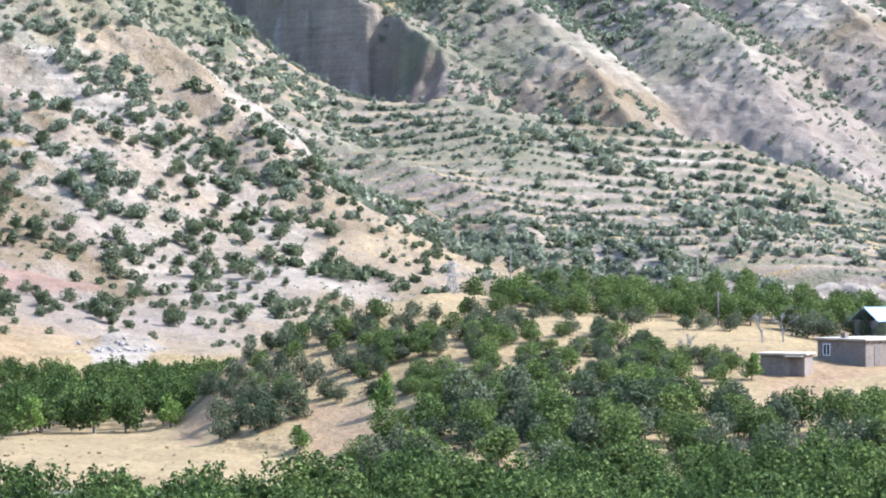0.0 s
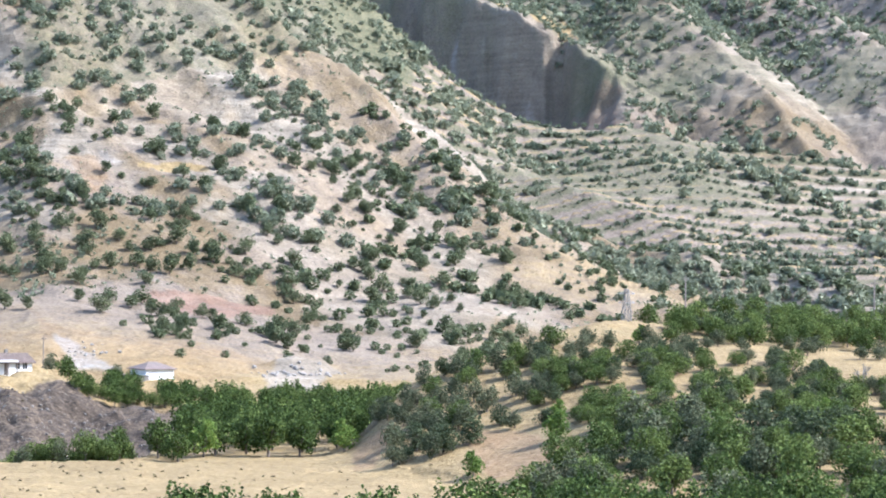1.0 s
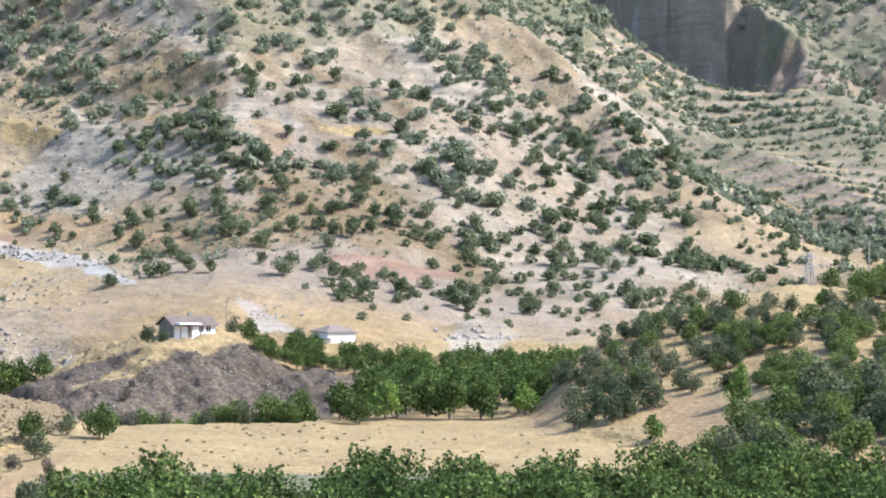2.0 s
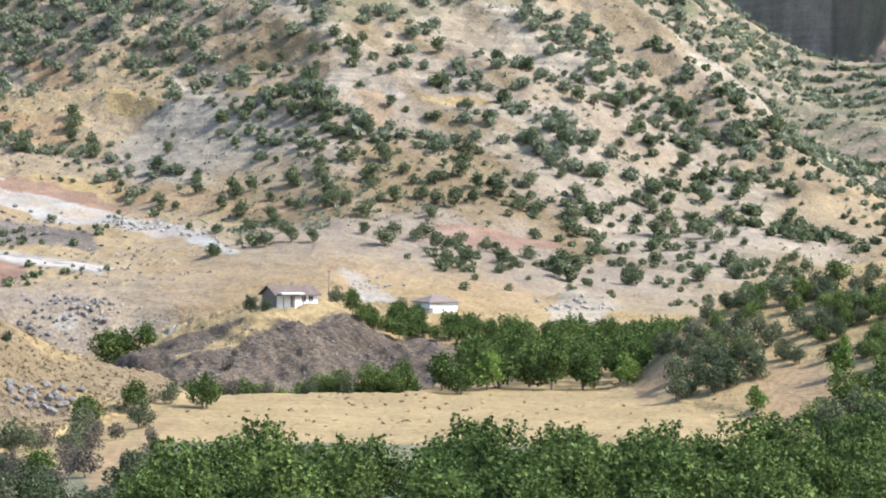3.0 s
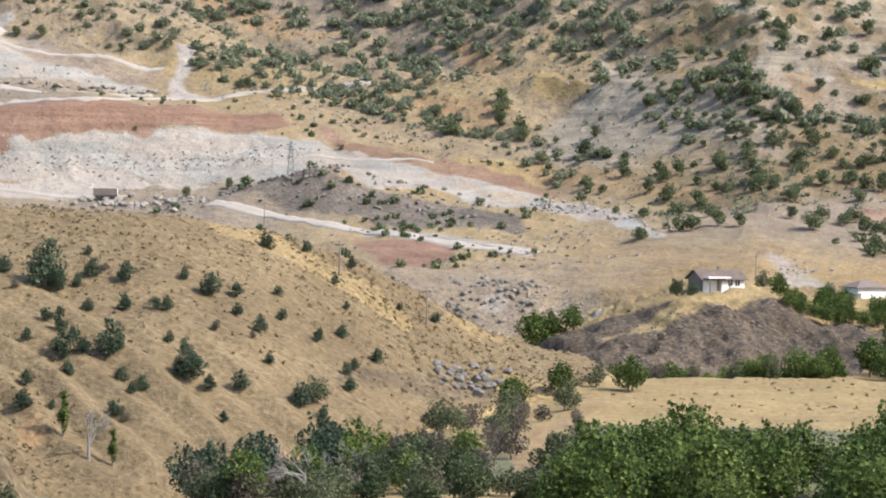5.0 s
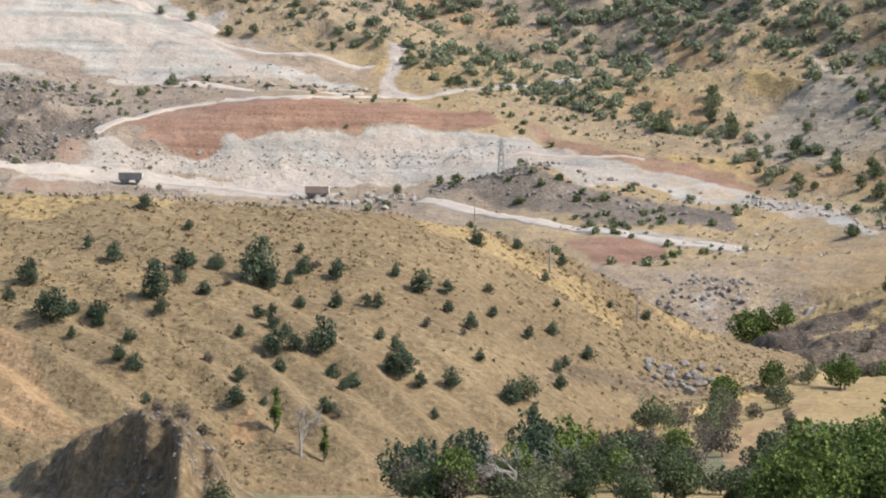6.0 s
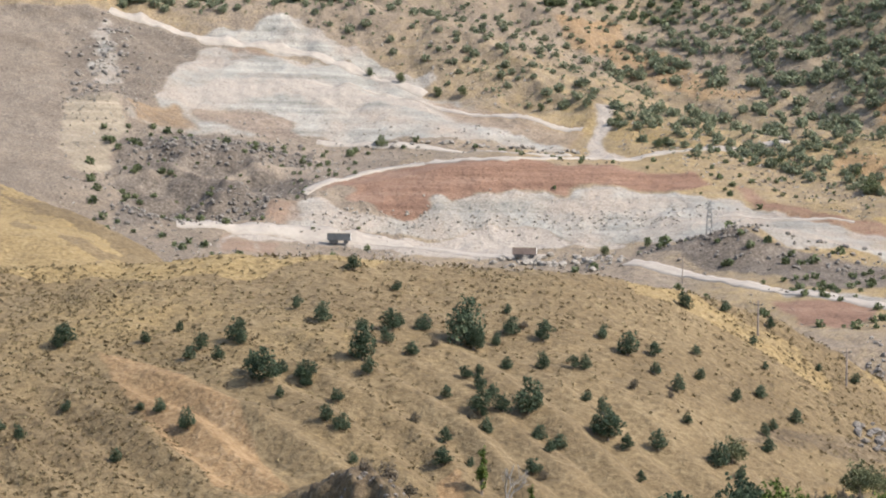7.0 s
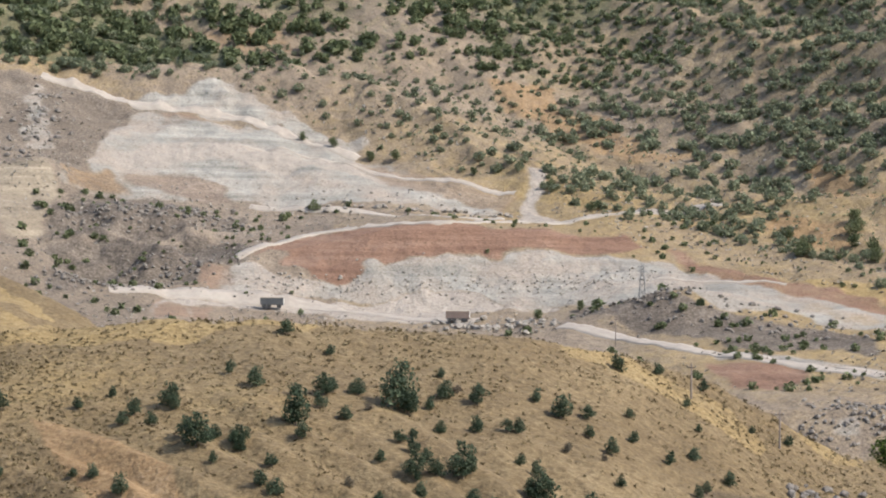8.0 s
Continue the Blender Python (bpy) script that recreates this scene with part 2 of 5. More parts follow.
def spot(bearing, r):
    """The place on the ground at a bearing and a distance."""
    z, _ = ground(bearing, np.array([float(r)]))
    return Vector((r * math.sin(radians(bearing)), r * math.cos(radians(bearing)), float(z[0])))

# ---- materials ----
def nodes_of(name):
    m = bpy.data.materials.new(name)
    m.use_nodes = True
    nt = m.node_tree
    return m, nt, nt.nodes["Principled BSDF"]


def node(nt, kind, **values):
    n = nt.nodes.new(kind)
    for key, value in values.items():
        n.inputs[key].default_value = value
    return n


def noise_at(nt, scale, detail=4.0, rough_=0.55, coords=None):
    n = node(nt, "ShaderNodeTexNoise", Scale=scale, Detail=detail, Roughness=rough_)
    if coords:
        nt.links.new(coords, n.inputs["Vector"])
    return n.outputs["Fac"]


def ramp(nt, fac, stops):
    n = nt.nodes.new("ShaderNodeValToRGB")
    while len(n.color_ramp.elements) < len(stops):
        n.color_ramp.elements.new(0.5)
    for e, (p, c) in zip(n.color_ramp.elements, stops):
        e.position, e.color = p, (*c, 1) if len(c) == 3 else c
    nt.links.new(fac, n.inputs[0])
    return n.outputs[0]


def blend(nt, fac, a, b, how="MIX"):
    n = nt.nodes.new("ShaderNodeMix")
    n.data_type, n.blend_type = "RGBA", how
    for value, slot in ((fac, 0), (a, 6), (b, 7)):
        if isinstance(value, (int, float)):
            n.inputs[slot].default_value = value
        elif isinstance(value, tuple):
            n.inputs[slot].default_value = (*value, 1)
        else:
            nt.links.new(value, n.inputs[slot])
    return n.outputs[2]


def maths(nt, how, a, b=0.0):
    n = nt.nodes.new("ShaderNodeMath")
    n.operation = how
    for value, slot in ((a, 0), (b, 1)):
        if isinstance(value, (int, float)):
            n.inputs[slot].default_value = value
        else:
            nt.links.new(value, n.inputs[slot])
    return n.outputs[0]


def bump(nt, bsdf, height, distance, strength=0.6):
    n = node(nt, "ShaderNodeBump", Strength=strength, Distance=distance)
    nt.links.new(height, n.inputs["Height"])
    nt.links.new(n.outputs[0], bsdf.inputs["Normal"])


def plain_material(name, dark, light, size=0.5, roughness=0.85, relief_=0.02, metallic=0.0):
    """A weathered surface: grain and stains between two shades of one colour."""
    m, nt, bsdf = nodes_of(name)
    at = nt.nodes.new("ShaderNodeTexCoord").outputs["Object"]
    fine, broad = noise_at(nt, 1 / size * 4, 6, 0.65, at), noise_at(nt, 1 / size * 0.5, 3, 0.5, at)
    both = maths(nt, "ADD", maths(nt, "MULTIPLY", fine, 0.55), maths(nt, "MULTIPLY", broad, 0.45))
    nt.links.new(ramp(nt, both, ((0.34, dark), (0.64, light))), bsdf.inputs["Base Color"])
    bsdf.inputs["Roughness"].default_value, bsdf.inputs["Metallic"].default_value = roughness, metallic
    bump(nt, bsdf, fine, relief_)
    return m


def leaf_material(name, dark, light, odd, roughness=0.6):
    """Foliage: each leaf spray differs a little, and so does each plant."""
    m, nt, bsdf = nodes_of(name)
    island = nt.nodes.new("ShaderNodeNewGeometry").outputs["Random Per Island"]
    plant = nt.nodes.new("ShaderNodeObjectInfo").outputs["Random"]
    col = ramp(nt, island, ((0.0, dark), (0.75, light), (1.0, odd)))
    col = blend(nt, maths(nt, "MULTIPLY", plant, 0.8), col, blend(nt, 1.0, col, (0.50, 0.58, 0.56), "MULTIPLY"))
    nt.links.new(col, bsdf.inputs["Base Color"])
    bsdf.inputs["Roughness"].default_value = roughness
    bsdf.inputs["Specular IOR Level"].default_value = 0.08
    through_ = nt.nodes.new("ShaderNodeBsdfTranslucent")
    nt.links.new(col, through_.inputs[0])
    mix = node(nt, "ShaderNodeMixShader", Fac=0.32)
    nt.links.new(bsdf.outputs[0], mix.inputs[1])
    nt.links.new(through_.outputs[0], mix.inputs[2])
    nt.links.new(mix.outputs[0], nt.nodes["Material Output"].inputs[0])
    return m


def ground_material():
    m, nt, bsdf = nodes_of("ground")
    at = nt.nodes.new("ShaderNodeTexCoord").outputs["Object"]
    tiny, fine, mid, broad = (noise_at(nt, s, d, 0.6, at) for s, d in ((1.6, 5), (0.35, 6), (0.07, 6), (0.012, 6)))

    def zone(name):
        n = nt.nodes.new("ShaderNodeAttribute")
        n.attribute_name = name
        # edges frayed by the grain of the ground
        frayed = maths(nt, "ADD", n.outputs["Fac"], maths(nt, "MULTIPLY", maths(nt, "SUBTRACT", fine, 0.5), 0.55))
        s = nt.nodes.new("ShaderNodeMapRange")
        s.interpolation_type = "SMOOTHSTEP"
        s.inputs["From Min"].default_value, s.inputs["From Max"].default_value = 0.22, 0.78
        nt.links.new(frayed, s.inputs[0])
        return s.outputs[0]

    grain = noise_at(nt, 5.0, 3, 0.7, at)
    both = maths(nt, "ADD", maths(nt, "ADD", maths(nt, "MULTIPLY", tiny, 0.42), maths(nt, "MULTIPLY", grain, 0.2)), maths(nt, "ADD", maths(nt, "MULTIPLY", fine, 0.16), maths(nt, "MULTIPLY", mid, 0.22)))
    flat = node(nt, "ShaderNodeMapping", Scale=(0.025, 0.025, 0.55))
    nt.links.new(at, flat.inputs["Vector"])
    strata = noise_at(nt, 1.0, 5, 0.6, flat.outputs[0])
    layered = maths(nt, "ADD", maths(nt, "MULTIPLY", both, 0.55), maths(nt, "MULTIPLY", strata, 0.45))
    soil = ramp(nt, both, ((0.36, (0.086, 0.068, 0.051)), (0.5, (0.158, 0.124, 0.092)), (0.64, (0.239, 0.191, 0.140))))
    grey = ramp(nt, both, ((0.38, (0.086, 0.068, 0.053)), (0.5, (0.156, 0.125, 0.096)), (0.62, (0.240, 0.198, 0.154))))
    soil = blend(nt, ramp(nt, broad, ((0.42, (0, 0, 0)), (0.58, (1, 1, 1)))), soil, grey)
    straw = ramp(nt, both, ((0.36, (0.105, 0.074, 0.035)), (0.5, (0.205, 0.147, 0.069)), (0.64, (0.31, 0.234, 0.118))))
    slate = ramp(nt, both, ((0.38, (0.031, 0.026, 0.021)), (0.5, (0.094, 0.077, 0.062)), (0.62, (0.192, 0.161, 0.130))))
    steppe = ramp(nt, both, ((0.36, (0.062, 0.044, 0.025)), (0.5, (0.124, 0.090, 0.049)), (0.64, (0.192, 0.146, 0.084))))
    white = ramp(nt, layered, ((0.38, (0.122, 0.115, 0.101)), (0.5, (0.216, 0.205, 0.181)), (0.62, (0.318, 0.303, 0.268))))
    white = blend(nt, ramp(nt, mid, ((0.40, (0, 0, 0)), (0.62, (0.85, 0.85, 0.85)))), white, ramp(nt, both, ((0.36, (0.135, 0.108, 0.086)), (0.5, (0.215, 0.178, 0.145)), (0.64, (0.305, 0.258, 0.212)))))
    red = ramp(nt, layered, ((0.36, (0.096, 0.054, 0.037)), (0.5, (0.157, 0.094, 0.065)), (0.64, (0.225, 0.152, 0.111))))
    # char of the bank; also laid as painted shade on bluff and spur
    burnt_and_shaded = ramp(nt, both, ((0.38, (0.016, 0.013, 0.010)), (0.5, (0.060, 0.045, 0.032)), (0.63, (0.160, 0.122, 0.085))))
    ochre = ramp(nt, both, ((0.36, (0.115, 0.070, 0.035)), (0.5, (0.195, 0.126, 0.066)), (0.64, (0.275, 0.192, 0.112))))
    pale = ramp(nt, both, ((0.36, (0.180, 0.151, 0.125)), (0.5, (0.246, 0.213, 0.180)), (0.64, (0.312, 0.277, 0.238))))
    weeds = ramp(nt, both, ((0.36, (0.045, 0.047, 0.028)), (0.5, (0.095, 0.092, 0.052)), (0.64, (0.18, 0.152, 0.09))))
    stony = ramp(nt, layered, ((0.38, (0.116, 0.095, 0.069)), (0.5, (0.198, 0.165, 0.122)), (0.62, (0.295, 0.250, 0.188))))
    col = soil
    for name, c in (("straw", straw), ("steppe", steppe), ("stony", stony), ("weeds", weeds), ("red", red), ("burnt_and_shaded", burnt_and_shaded), ("slate", slate), ("ochre", ochre), ("white", white), ("pale", pale)):
        col = blend(nt, zone(name), col, c)
    dots = node(nt, "ShaderNodeTexVoronoi", Scale=0.75, Randomness=1.0)
    nt.links.new(at, dots.inputs["Vector"])
    size = maths(nt, "MULTIPLY", maths(nt, "SUBTRACT", fine, 0.36), 1.1)
    dark = ramp(nt, maths(nt, "SUBTRACT", dots.outputs["Distance"], size), ((0.0, (1, 1, 1)), (0.10, (0, 0, 0))))
    col = blend(nt, maths(nt, "MULTIPLY", dark, 0.42), col, blend(nt, 1.0, col, (0.42, 0.40, 0.36), "MULTIPLY"))
    nt.links.new(col, bsdf.inputs["Base Color"])
    bsdf.inputs["Roughness"].default_value = 0.95
    bsdf.inputs["Specular IOR Level"].default_value = 0.15
    bump(nt, bsdf, maths(nt, "ADD", maths(nt, "MULTIPLY", fine, 1.0), maths(nt, "MULTIPLY", tiny, 0.35)), 1.1, 0.7)
    return m


GROUND = ground_material()
BARK = plain_material("bark", (0.07, 0.055, 0.042), (0.16, 0.13, 0.105), 0.2)
DRY_TWIG = plain_material("dry_twig", (0.11, 0.10, 0.09), (0.22, 0.205, 0.185), 0.2)
LEAF_ORCHARD = leaf_material("leaf_orchard", (0.030, 0.046, 0.013), (0.096, 0.132, 0.033), (0.185, 0.225, 0.06))
LEAF_KNOLL = leaf_material("leaf_knoll", (0.048, 0.068, 0.018), (0.128, 0.165, 0.042), (0.215, 0.25, 0.08))
LEAF_GREY = leaf_material("leaf_grey_green", (0.058, 0.066, 0.034), (0.128, 0.138, 0.074), (0.20, 0.205, 0.12))
LEAF_OAK = leaf_material("leaf_oak", (0.080, 0.094, 0.050), (0.150, 0.168, 0.086), (0.205, 0.215, 0.115))
LEAF_JUNIPER = leaf_material("leaf_juniper", (0.038, 0.056, 0.036), (0.078, 0.102, 0.062), (0.12, 0.14, 0.085))
LEAF_DRY = leaf_material("leaf_dry", (0.085, 0.068, 0.052), (0.155, 0.128, 0.10), (0.21, 0.18, 0.14), 0.9)
# far scrub: leaf colours paled and greyed, distance haze painted in
LEAF_HAZED = leaf_material("leaf_hazed", (0.138, 0.152, 0.100), (0.220, 0.234, 0.150), (0.285, 0.290, 0.190))
LEAF_DARK = leaf_material("leaf_dark", (0.036, 0.050, 0.025), (0.086, 0.106, 0.050), (0.15, 0.165, 0.085))
OUTCROP = plain_material("outcrop", (0.075, 0.066, 0.058), (0.17, 0.15, 0.13), 0.8, 0.95, 0.15)
LEAF_YELLOW = leaf_material("leaf_yellow_green", (0.09, 0.135, 0.03), (0.17, 0.24, 0.05), (0.27, 0.30, 0.08))
GRASS = leaf_material("dry_grass", (0.082, 0.062, 0.036), (0.165, 0.126, 0.07), (0.26, 0.21, 0.12), 0.9)
ROAD_DUST = plain_material("road_dust", (0.205, 0.175, 0.145), (0.285, 0.25, 0.21), 6, 0.95, 0.05)
BOULDER = plain_material("boulder", (0.125, 0.110, 0.093), (0.275, 0.248, 0.212), 0.9, 0.9, 0.15)
WHITEWASH = plain_material("whitewash", (0.50, 0.49, 0.46), (0.66, 0.65, 0.62), 1.2, 0.9, 0.02)
DARK_WALL = plain_material("dark_wall", (0.10, 0.09, 0.08), (0.17, 0.15, 0.13), 1.0)
MUD_WALL = plain_material("mud_wall", (0.10, 0.078, 0.06), (0.18, 0.145, 0.115), 1.2, 0.95, 0.04)
TILE = plain_material("roof_tile", (0.085, 0.062, 0.052), (0.15, 0.115, 0.098), 0.8, 0.85, 0.05)
STRAW_ROOF = plain_material("roof_edge", (0.25, 0.205, 0.14), (0.40, 0.34, 0.25), 1.0, 0.9, 0.05)
BLUE_METAL = plain_material("blue_roof", (0.19, 0.26, 0.31), (0.27, 0.34, 0.385), 2.0, 0.45, 0.01)
TIMBER = plain_material("timber", (0.07, 0.055, 0.045), (0.15, 0.12, 0.10), 0.5)
STEEL = plain_material("galvanised_steel", (0.12, 0.12, 0.12), (0.20, 0.20, 0.195), 0.5, 0.55, 0.005, 0.4)
PAINT_DARK = plain_material("dark_paint", (0.035, 0.038, 0.042), (0.075, 0.078, 0.08), 1.0, 0.6)
PAINT_BROWN = plain_material("brown_paint", (0.12, 0.085, 0.07), (0.19, 0.14, 0.115), 1.0, 0.7)
RUBBER = plain_material("rubber", (0.02, 0.02, 0.02), (0.04, 0.04, 0.04), 0.3, 0.8)
GLASS, gt, gb = nodes_of("window_glass")
gb.inputs["Base Color"].default_value, gb.inputs["Roughness"].default_value = (0.02, 0.025, 0.03, 1), 0.08

# ---- zones of the ground: outlines in bearing and distance, with a soft edge in metres ----
ZONES = []


def zone(name, amount, *outline):
    ZONES.append((name, amount, outline))


zone("straw", 0.95, (-14.03, 299), (-12.50, 360), (-8.79, 311), (-3.35, 298), (-2.27, 294), (-2.27, 289), (-7.69, 274), (-10.42, 270), (-12.49, 258), (-13.91, 277))
zone("ochre", 0.42, (-14.81, 632), (-11.00, 600), (-7.72, 593), (-5.54, 580), (-8.81, 539), (-10.99, 511), (-13.72, 502), (-14.05, 581))
zone("straw", 0.95, (-16.99, 728), (-14.50, 714), (-14.28, 700), (-15.91, 711))
zone("ochre", 0.7, (-17.22, 813), (-16.04, 796), (-14.30, 758), (-15.38, 775), (-16.68, 789))
zone("ochre", 0.65, (-17.54, 777), (-15.81, 763), (-15.92, 753), (-17.53, 763))
zone("ochre", 0.6, (-15.40, 782), (-14.75, 770), (-14.21, 751), (-15.18, 770))
zone("stony", 0.5, (-8.30, 714), (-6.45, 720), (-4.48, 716), (-2.31, 665), (-2.84, 620), (-5.55, 632), (-6.65, 684), (-7.97, 703))
zone("white", 0.5, (-11.15, 755), (-10.39, 753), (-9.61, 726), (-10.38, 722), (-11.04, 739))
zone("straw", 0.75, (-13.21, 756), (-11.58, 734), (-11.69, 730), (-13.10, 750))
zone("stony", 0.65, (-8.63, 725), (-6.13, 738), (-6.02, 732), (-8.52, 720))
zone("red", 0.6, (-9.70, 646), (-8.28, 650), (-6.64, 654), (-6.31, 645), (-7.73, 633), (-9.04, 636))
zone("stony", 0.7, (-6.73, 562), (-5.54, 580), (-5.37, 521), (-6.73, 510))
zone("white", 0.6, (-16.43, 584), (-15.89, 585), (-15.99, 576), (-16.53, 577))
zone("white", 0.6, (-14.59, 578), (-13.72, 556), (-13.82, 500), (-14.26, 500))
zone("white", 0.85, (-17.31, 698), (-16.12, 687), (-14.71, 680), (-13.41, 652), (-12.53, 626), (-12.42, 618), (-13.84, 646), (-15.36, 670), (-16.44, 673))
zone("red", 0.6, (-18.60, 731), (-16.99, 722), (-15.37, 704), (-14.71, 694), (-16.12, 691), (-17.52, 703), (-18.60, 715))
zone("slate", 0.58, (-32.43, 880), (-31.57, 880), (-29.73, 865), (-30.48, 827), (-31.01, 809), (-32.41, 812))
zone("white", 0.9, (-29.52, 866), (-26.58, 852), (-24.82, 832), (-22.41, 806), (-22.63, 790), (-25.47, 790), (-27.87, 799), (-31.22, 791), (-30.80, 810), (-30.27, 843), (-29.89, 859))
zone("white", 0.85, (-29.74, 878), (-28.11, 880), (-26.36, 860), (-25.37, 842), (-25.48, 840), (-26.79, 853), (-28.32, 865), (-29.74, 868))
zone("red", 0.3, (-30.04, 810), (-29.18, 817), (-27.98, 808), (-28.08, 798), (-28.84, 797))
zone("red", 0.3, (-25.92, 837), (-24.28, 827), (-22.30, 806), (-22.63, 790), (-23.94, 802), (-25.69, 820))
zone("ochre", 0.6, (-31.12, 809), (-30.26, 815), (-29.93, 802), (-31.01, 793))
zone("slate", 0.8, (-31.32, 774), (-30.36, 792), (-28.84, 794), (-27.64, 785), (-27.75, 767), (-29.70, 763), (-31.32, 754))
zone("slate", 0.8, (-31.52, 726), (-30.23, 748), (-28.83, 742), (-28.61, 732), (-30.23, 725), (-31.51, 708))
zone("red", 0.85, (-27.74, 743), (-26.77, 759), (-25.46, 764), (-22.62, 753), (-20.66, 758), (-19.57, 748), (-20.43, 742), (-21.52, 742), (-22.83, 741), (-24.80, 738), (-25.89, 732), (-26.54, 733), (-26.98, 742))
zone("white", 0.9, (-28.06, 735), (-27.31, 741), (-26.65, 732), (-25.88, 732), (-24.80, 738), (-22.83, 740), (-20.43, 741), (-18.80, 730), (-17.18, 712), (-15.37, 691), (-15.37, 684), (-18.25, 681), (-21.51, 717), (-24.79, 724), (-28.06, 727))
zone("red", 0.7, (-19.57, 751), (-17.94, 732), (-15.37, 709), (-15.37, 694), (-17.18, 713), (-18.80, 733))
zone("pale", 0.9, (-30.23, 724), (-27.51, 722), (-24.79, 724), (-21.51, 717), (-21.51, 711), (-23.15, 713), (-24.24, 704), (-26.75, 715), (-30.22, 721))
zone("slate", 0.75, (-21.51, 698), (-21.08, 709), (-19.56, 687), (-18.25, 682), (-16.95, 672), (-15.37, 658), (-15.36, 638), (-18.25, 651), (-19.87, 670))
zone("red", 0.75, (-18.78, 635), (-16.84, 625), (-16.62, 612), (-17.37, 604), (-18.35, 608))
zone("white", 0.8, (-18.46, 646), (-15.36, 622), (-15.36, 611), (-17.16, 625), (-18.46, 640))
zone("red", 0.5, (-29.68, 686), (-29.25, 720), (-28.05, 717), (-28.27, 696))
zone("ochre", 0.62, (-32.02, 274), (-30.83, 270), (-29.08, 260), (-28.41, 251), (-27.74, 244), (-29.27, 245), (-30.04, 252), (-31.14, 263))
zone("ochre", 0.8, (-25.10, 249), (-24.61, 250), (-24.44, 246), (-24.98, 245))
zone("burnt_and_shaded", 0.3, (-24.91, 251), (-23.83, 261), (-22.73, 257), (-21.63, 252), (-23.81, 248))
zone("burnt_and_shaded", 0.5, (-19.48, 271), (-17.08, 293), (-15.77, 301), (-15.98, 293), (-17.95, 278))
zone("ochre", 0.6, (3.01, 338), (5.94, 330), (5.94, 322), (4.86, 322), (3.45, 332))
zone("ochre", 0.7, (5.94, 318), (7.13, 317), (8.50, 324), (8.50, 318), (6.91, 290), (6.37, 294))
zone("ochre", 0.7, (-4.95, 332), (-4.19, 330), (-4.24, 316), (-4.95, 321))
zone("white", 0.6, (-29.68, 686), (-29.14, 721), (-28.98, 721), (-29.46, 687))
zone("white", 0.6, (-28.81, 695), (-28.49, 718), (-28.36, 717), (-28.65, 696))
zone("stony", 0.8, (-32.41, 802), (-31.33, 797), (-31.22, 787), (-31.43, 762), (-32.39, 746))
zone("white", 0.6, (-31.89, 878), (-31.52, 878), (-31.34, 826), (-31.98, 820))
zone("ochre", 0.7, (-22.29, 246), (-20.99, 249), (-19.46, 257), (-18.59, 263), (-18.59, 262), (-19.90, 252), (-21.42, 245))
zone("ochre", 0.6, (-15.52, 230), (-15.09, 252), (-14.23, 277), (-13.90, 292), (-13.68, 279), (-14.55, 251), (-14.86, 214), (-15.40, 198))
zone("straw", 0.8, (-14.04, 450), (-12.52, 468), (-10.55, 477), (-10.50, 476), (-12.41, 458), (-13.82, 448))
zone("red", 0.4, (-17.81, 726), (-17.05, 705), (-15.42, 684), (-15.85, 676), (-17.05, 692))
zone("white", 0.6, (-10.76, 594), (-10.34, 588), (-9.90, 571), (-9.24, 559), (-10.56, 562))
zone("stony", 0.8, (-6.75, 564), (-6.5, 586), (-5.5, 588), (-5.3, 568), (-6.0, 562))
# the bluff: brown soil, deepened to paint in its shadowed face
zone("burnt_and_shaded", 0.6, (-29.6, 176), (-29.6, 204), (-26, 196), (-24.4, 190), (-24.6, 174), (-27, 170))
zone("pale", 0.66, (-30.26, 828), (-27.88, 836), (-25.91, 829), (-24.16, 815), (-25.91, 816), (-27.88, 820), (-30.04, 820))
zone("red", 0.42, (-29.19, 868), (-28.10, 864), (-28.54, 855), (-29.19, 847))
zone("red", 0.42, (-30.04, 810), (-29.18, 815), (-28.09, 810), (-27.92, 798), (-28.73, 797), (-29.71, 803))
zone("red", 0.42, (-25.48, 834), (-24.27, 826), (-22.30, 806), (-22.57, 791), (-23.72, 800), (-24.82, 814))
zone("pale", 0.9, (-22.36, 822), (-21.96, 824), (-21.92, 783), (-21.42, 778), (-22.84, 759), (-22.24, 790))
zone("pale", 0.6, (-26.41, 834), (-26.22, 833), (-25.93, 811), (-26.13, 810))
zone("slate", 0.75, (-31.53, 753), (-30.24, 755), (-28.83, 759), (-27.85, 752), (-27.63, 737), (-28.60, 730), (-31.52, 717))
zone("red", 0.5, (-28.61, 736), (-27.85, 738), (-27.63, 730), (-28.28, 726))
zone("red", 0.6, (-19.57, 748), (-17.94, 725), (-15.37, 708), (-15.37, 701), (-17.18, 714), (-18.80, 727))

# ledges, scars and bare earth on the hillside
zone("stony", 0.7, (-11.09, 754), (-10.33, 757), (-10.0, 742), (-9.99, 727), (-10.65, 731), (-11.08, 741))
zone("ochre", 0.5, (-10.6, 733), (-10.0, 730), (-9.6, 716), (-10.2, 712))
zone("straw", 0.9, (-9.34, 729), (-7.81, 729), (-7.81, 726), (-9.34, 725))
zone("ochre", 0.55, (-15.38, 725), (-13.66, 704), (-11.82, 672), (-11.82, 660), (-13.76, 683), (-15.38, 705))
zone("straw", 0.9, (-15.39, 782), (-14.97, 772), (-14.21, 754), (-14.75, 761), (-15.39, 766))
# slope under the spur's crest: its shade put into the ground colour
zone("burnt_and_shaded", 0.35, (1.27, 767), (3.01, 770), (4.32, 752), (4.3, 720), (2.36, 712), (1.32, 724))
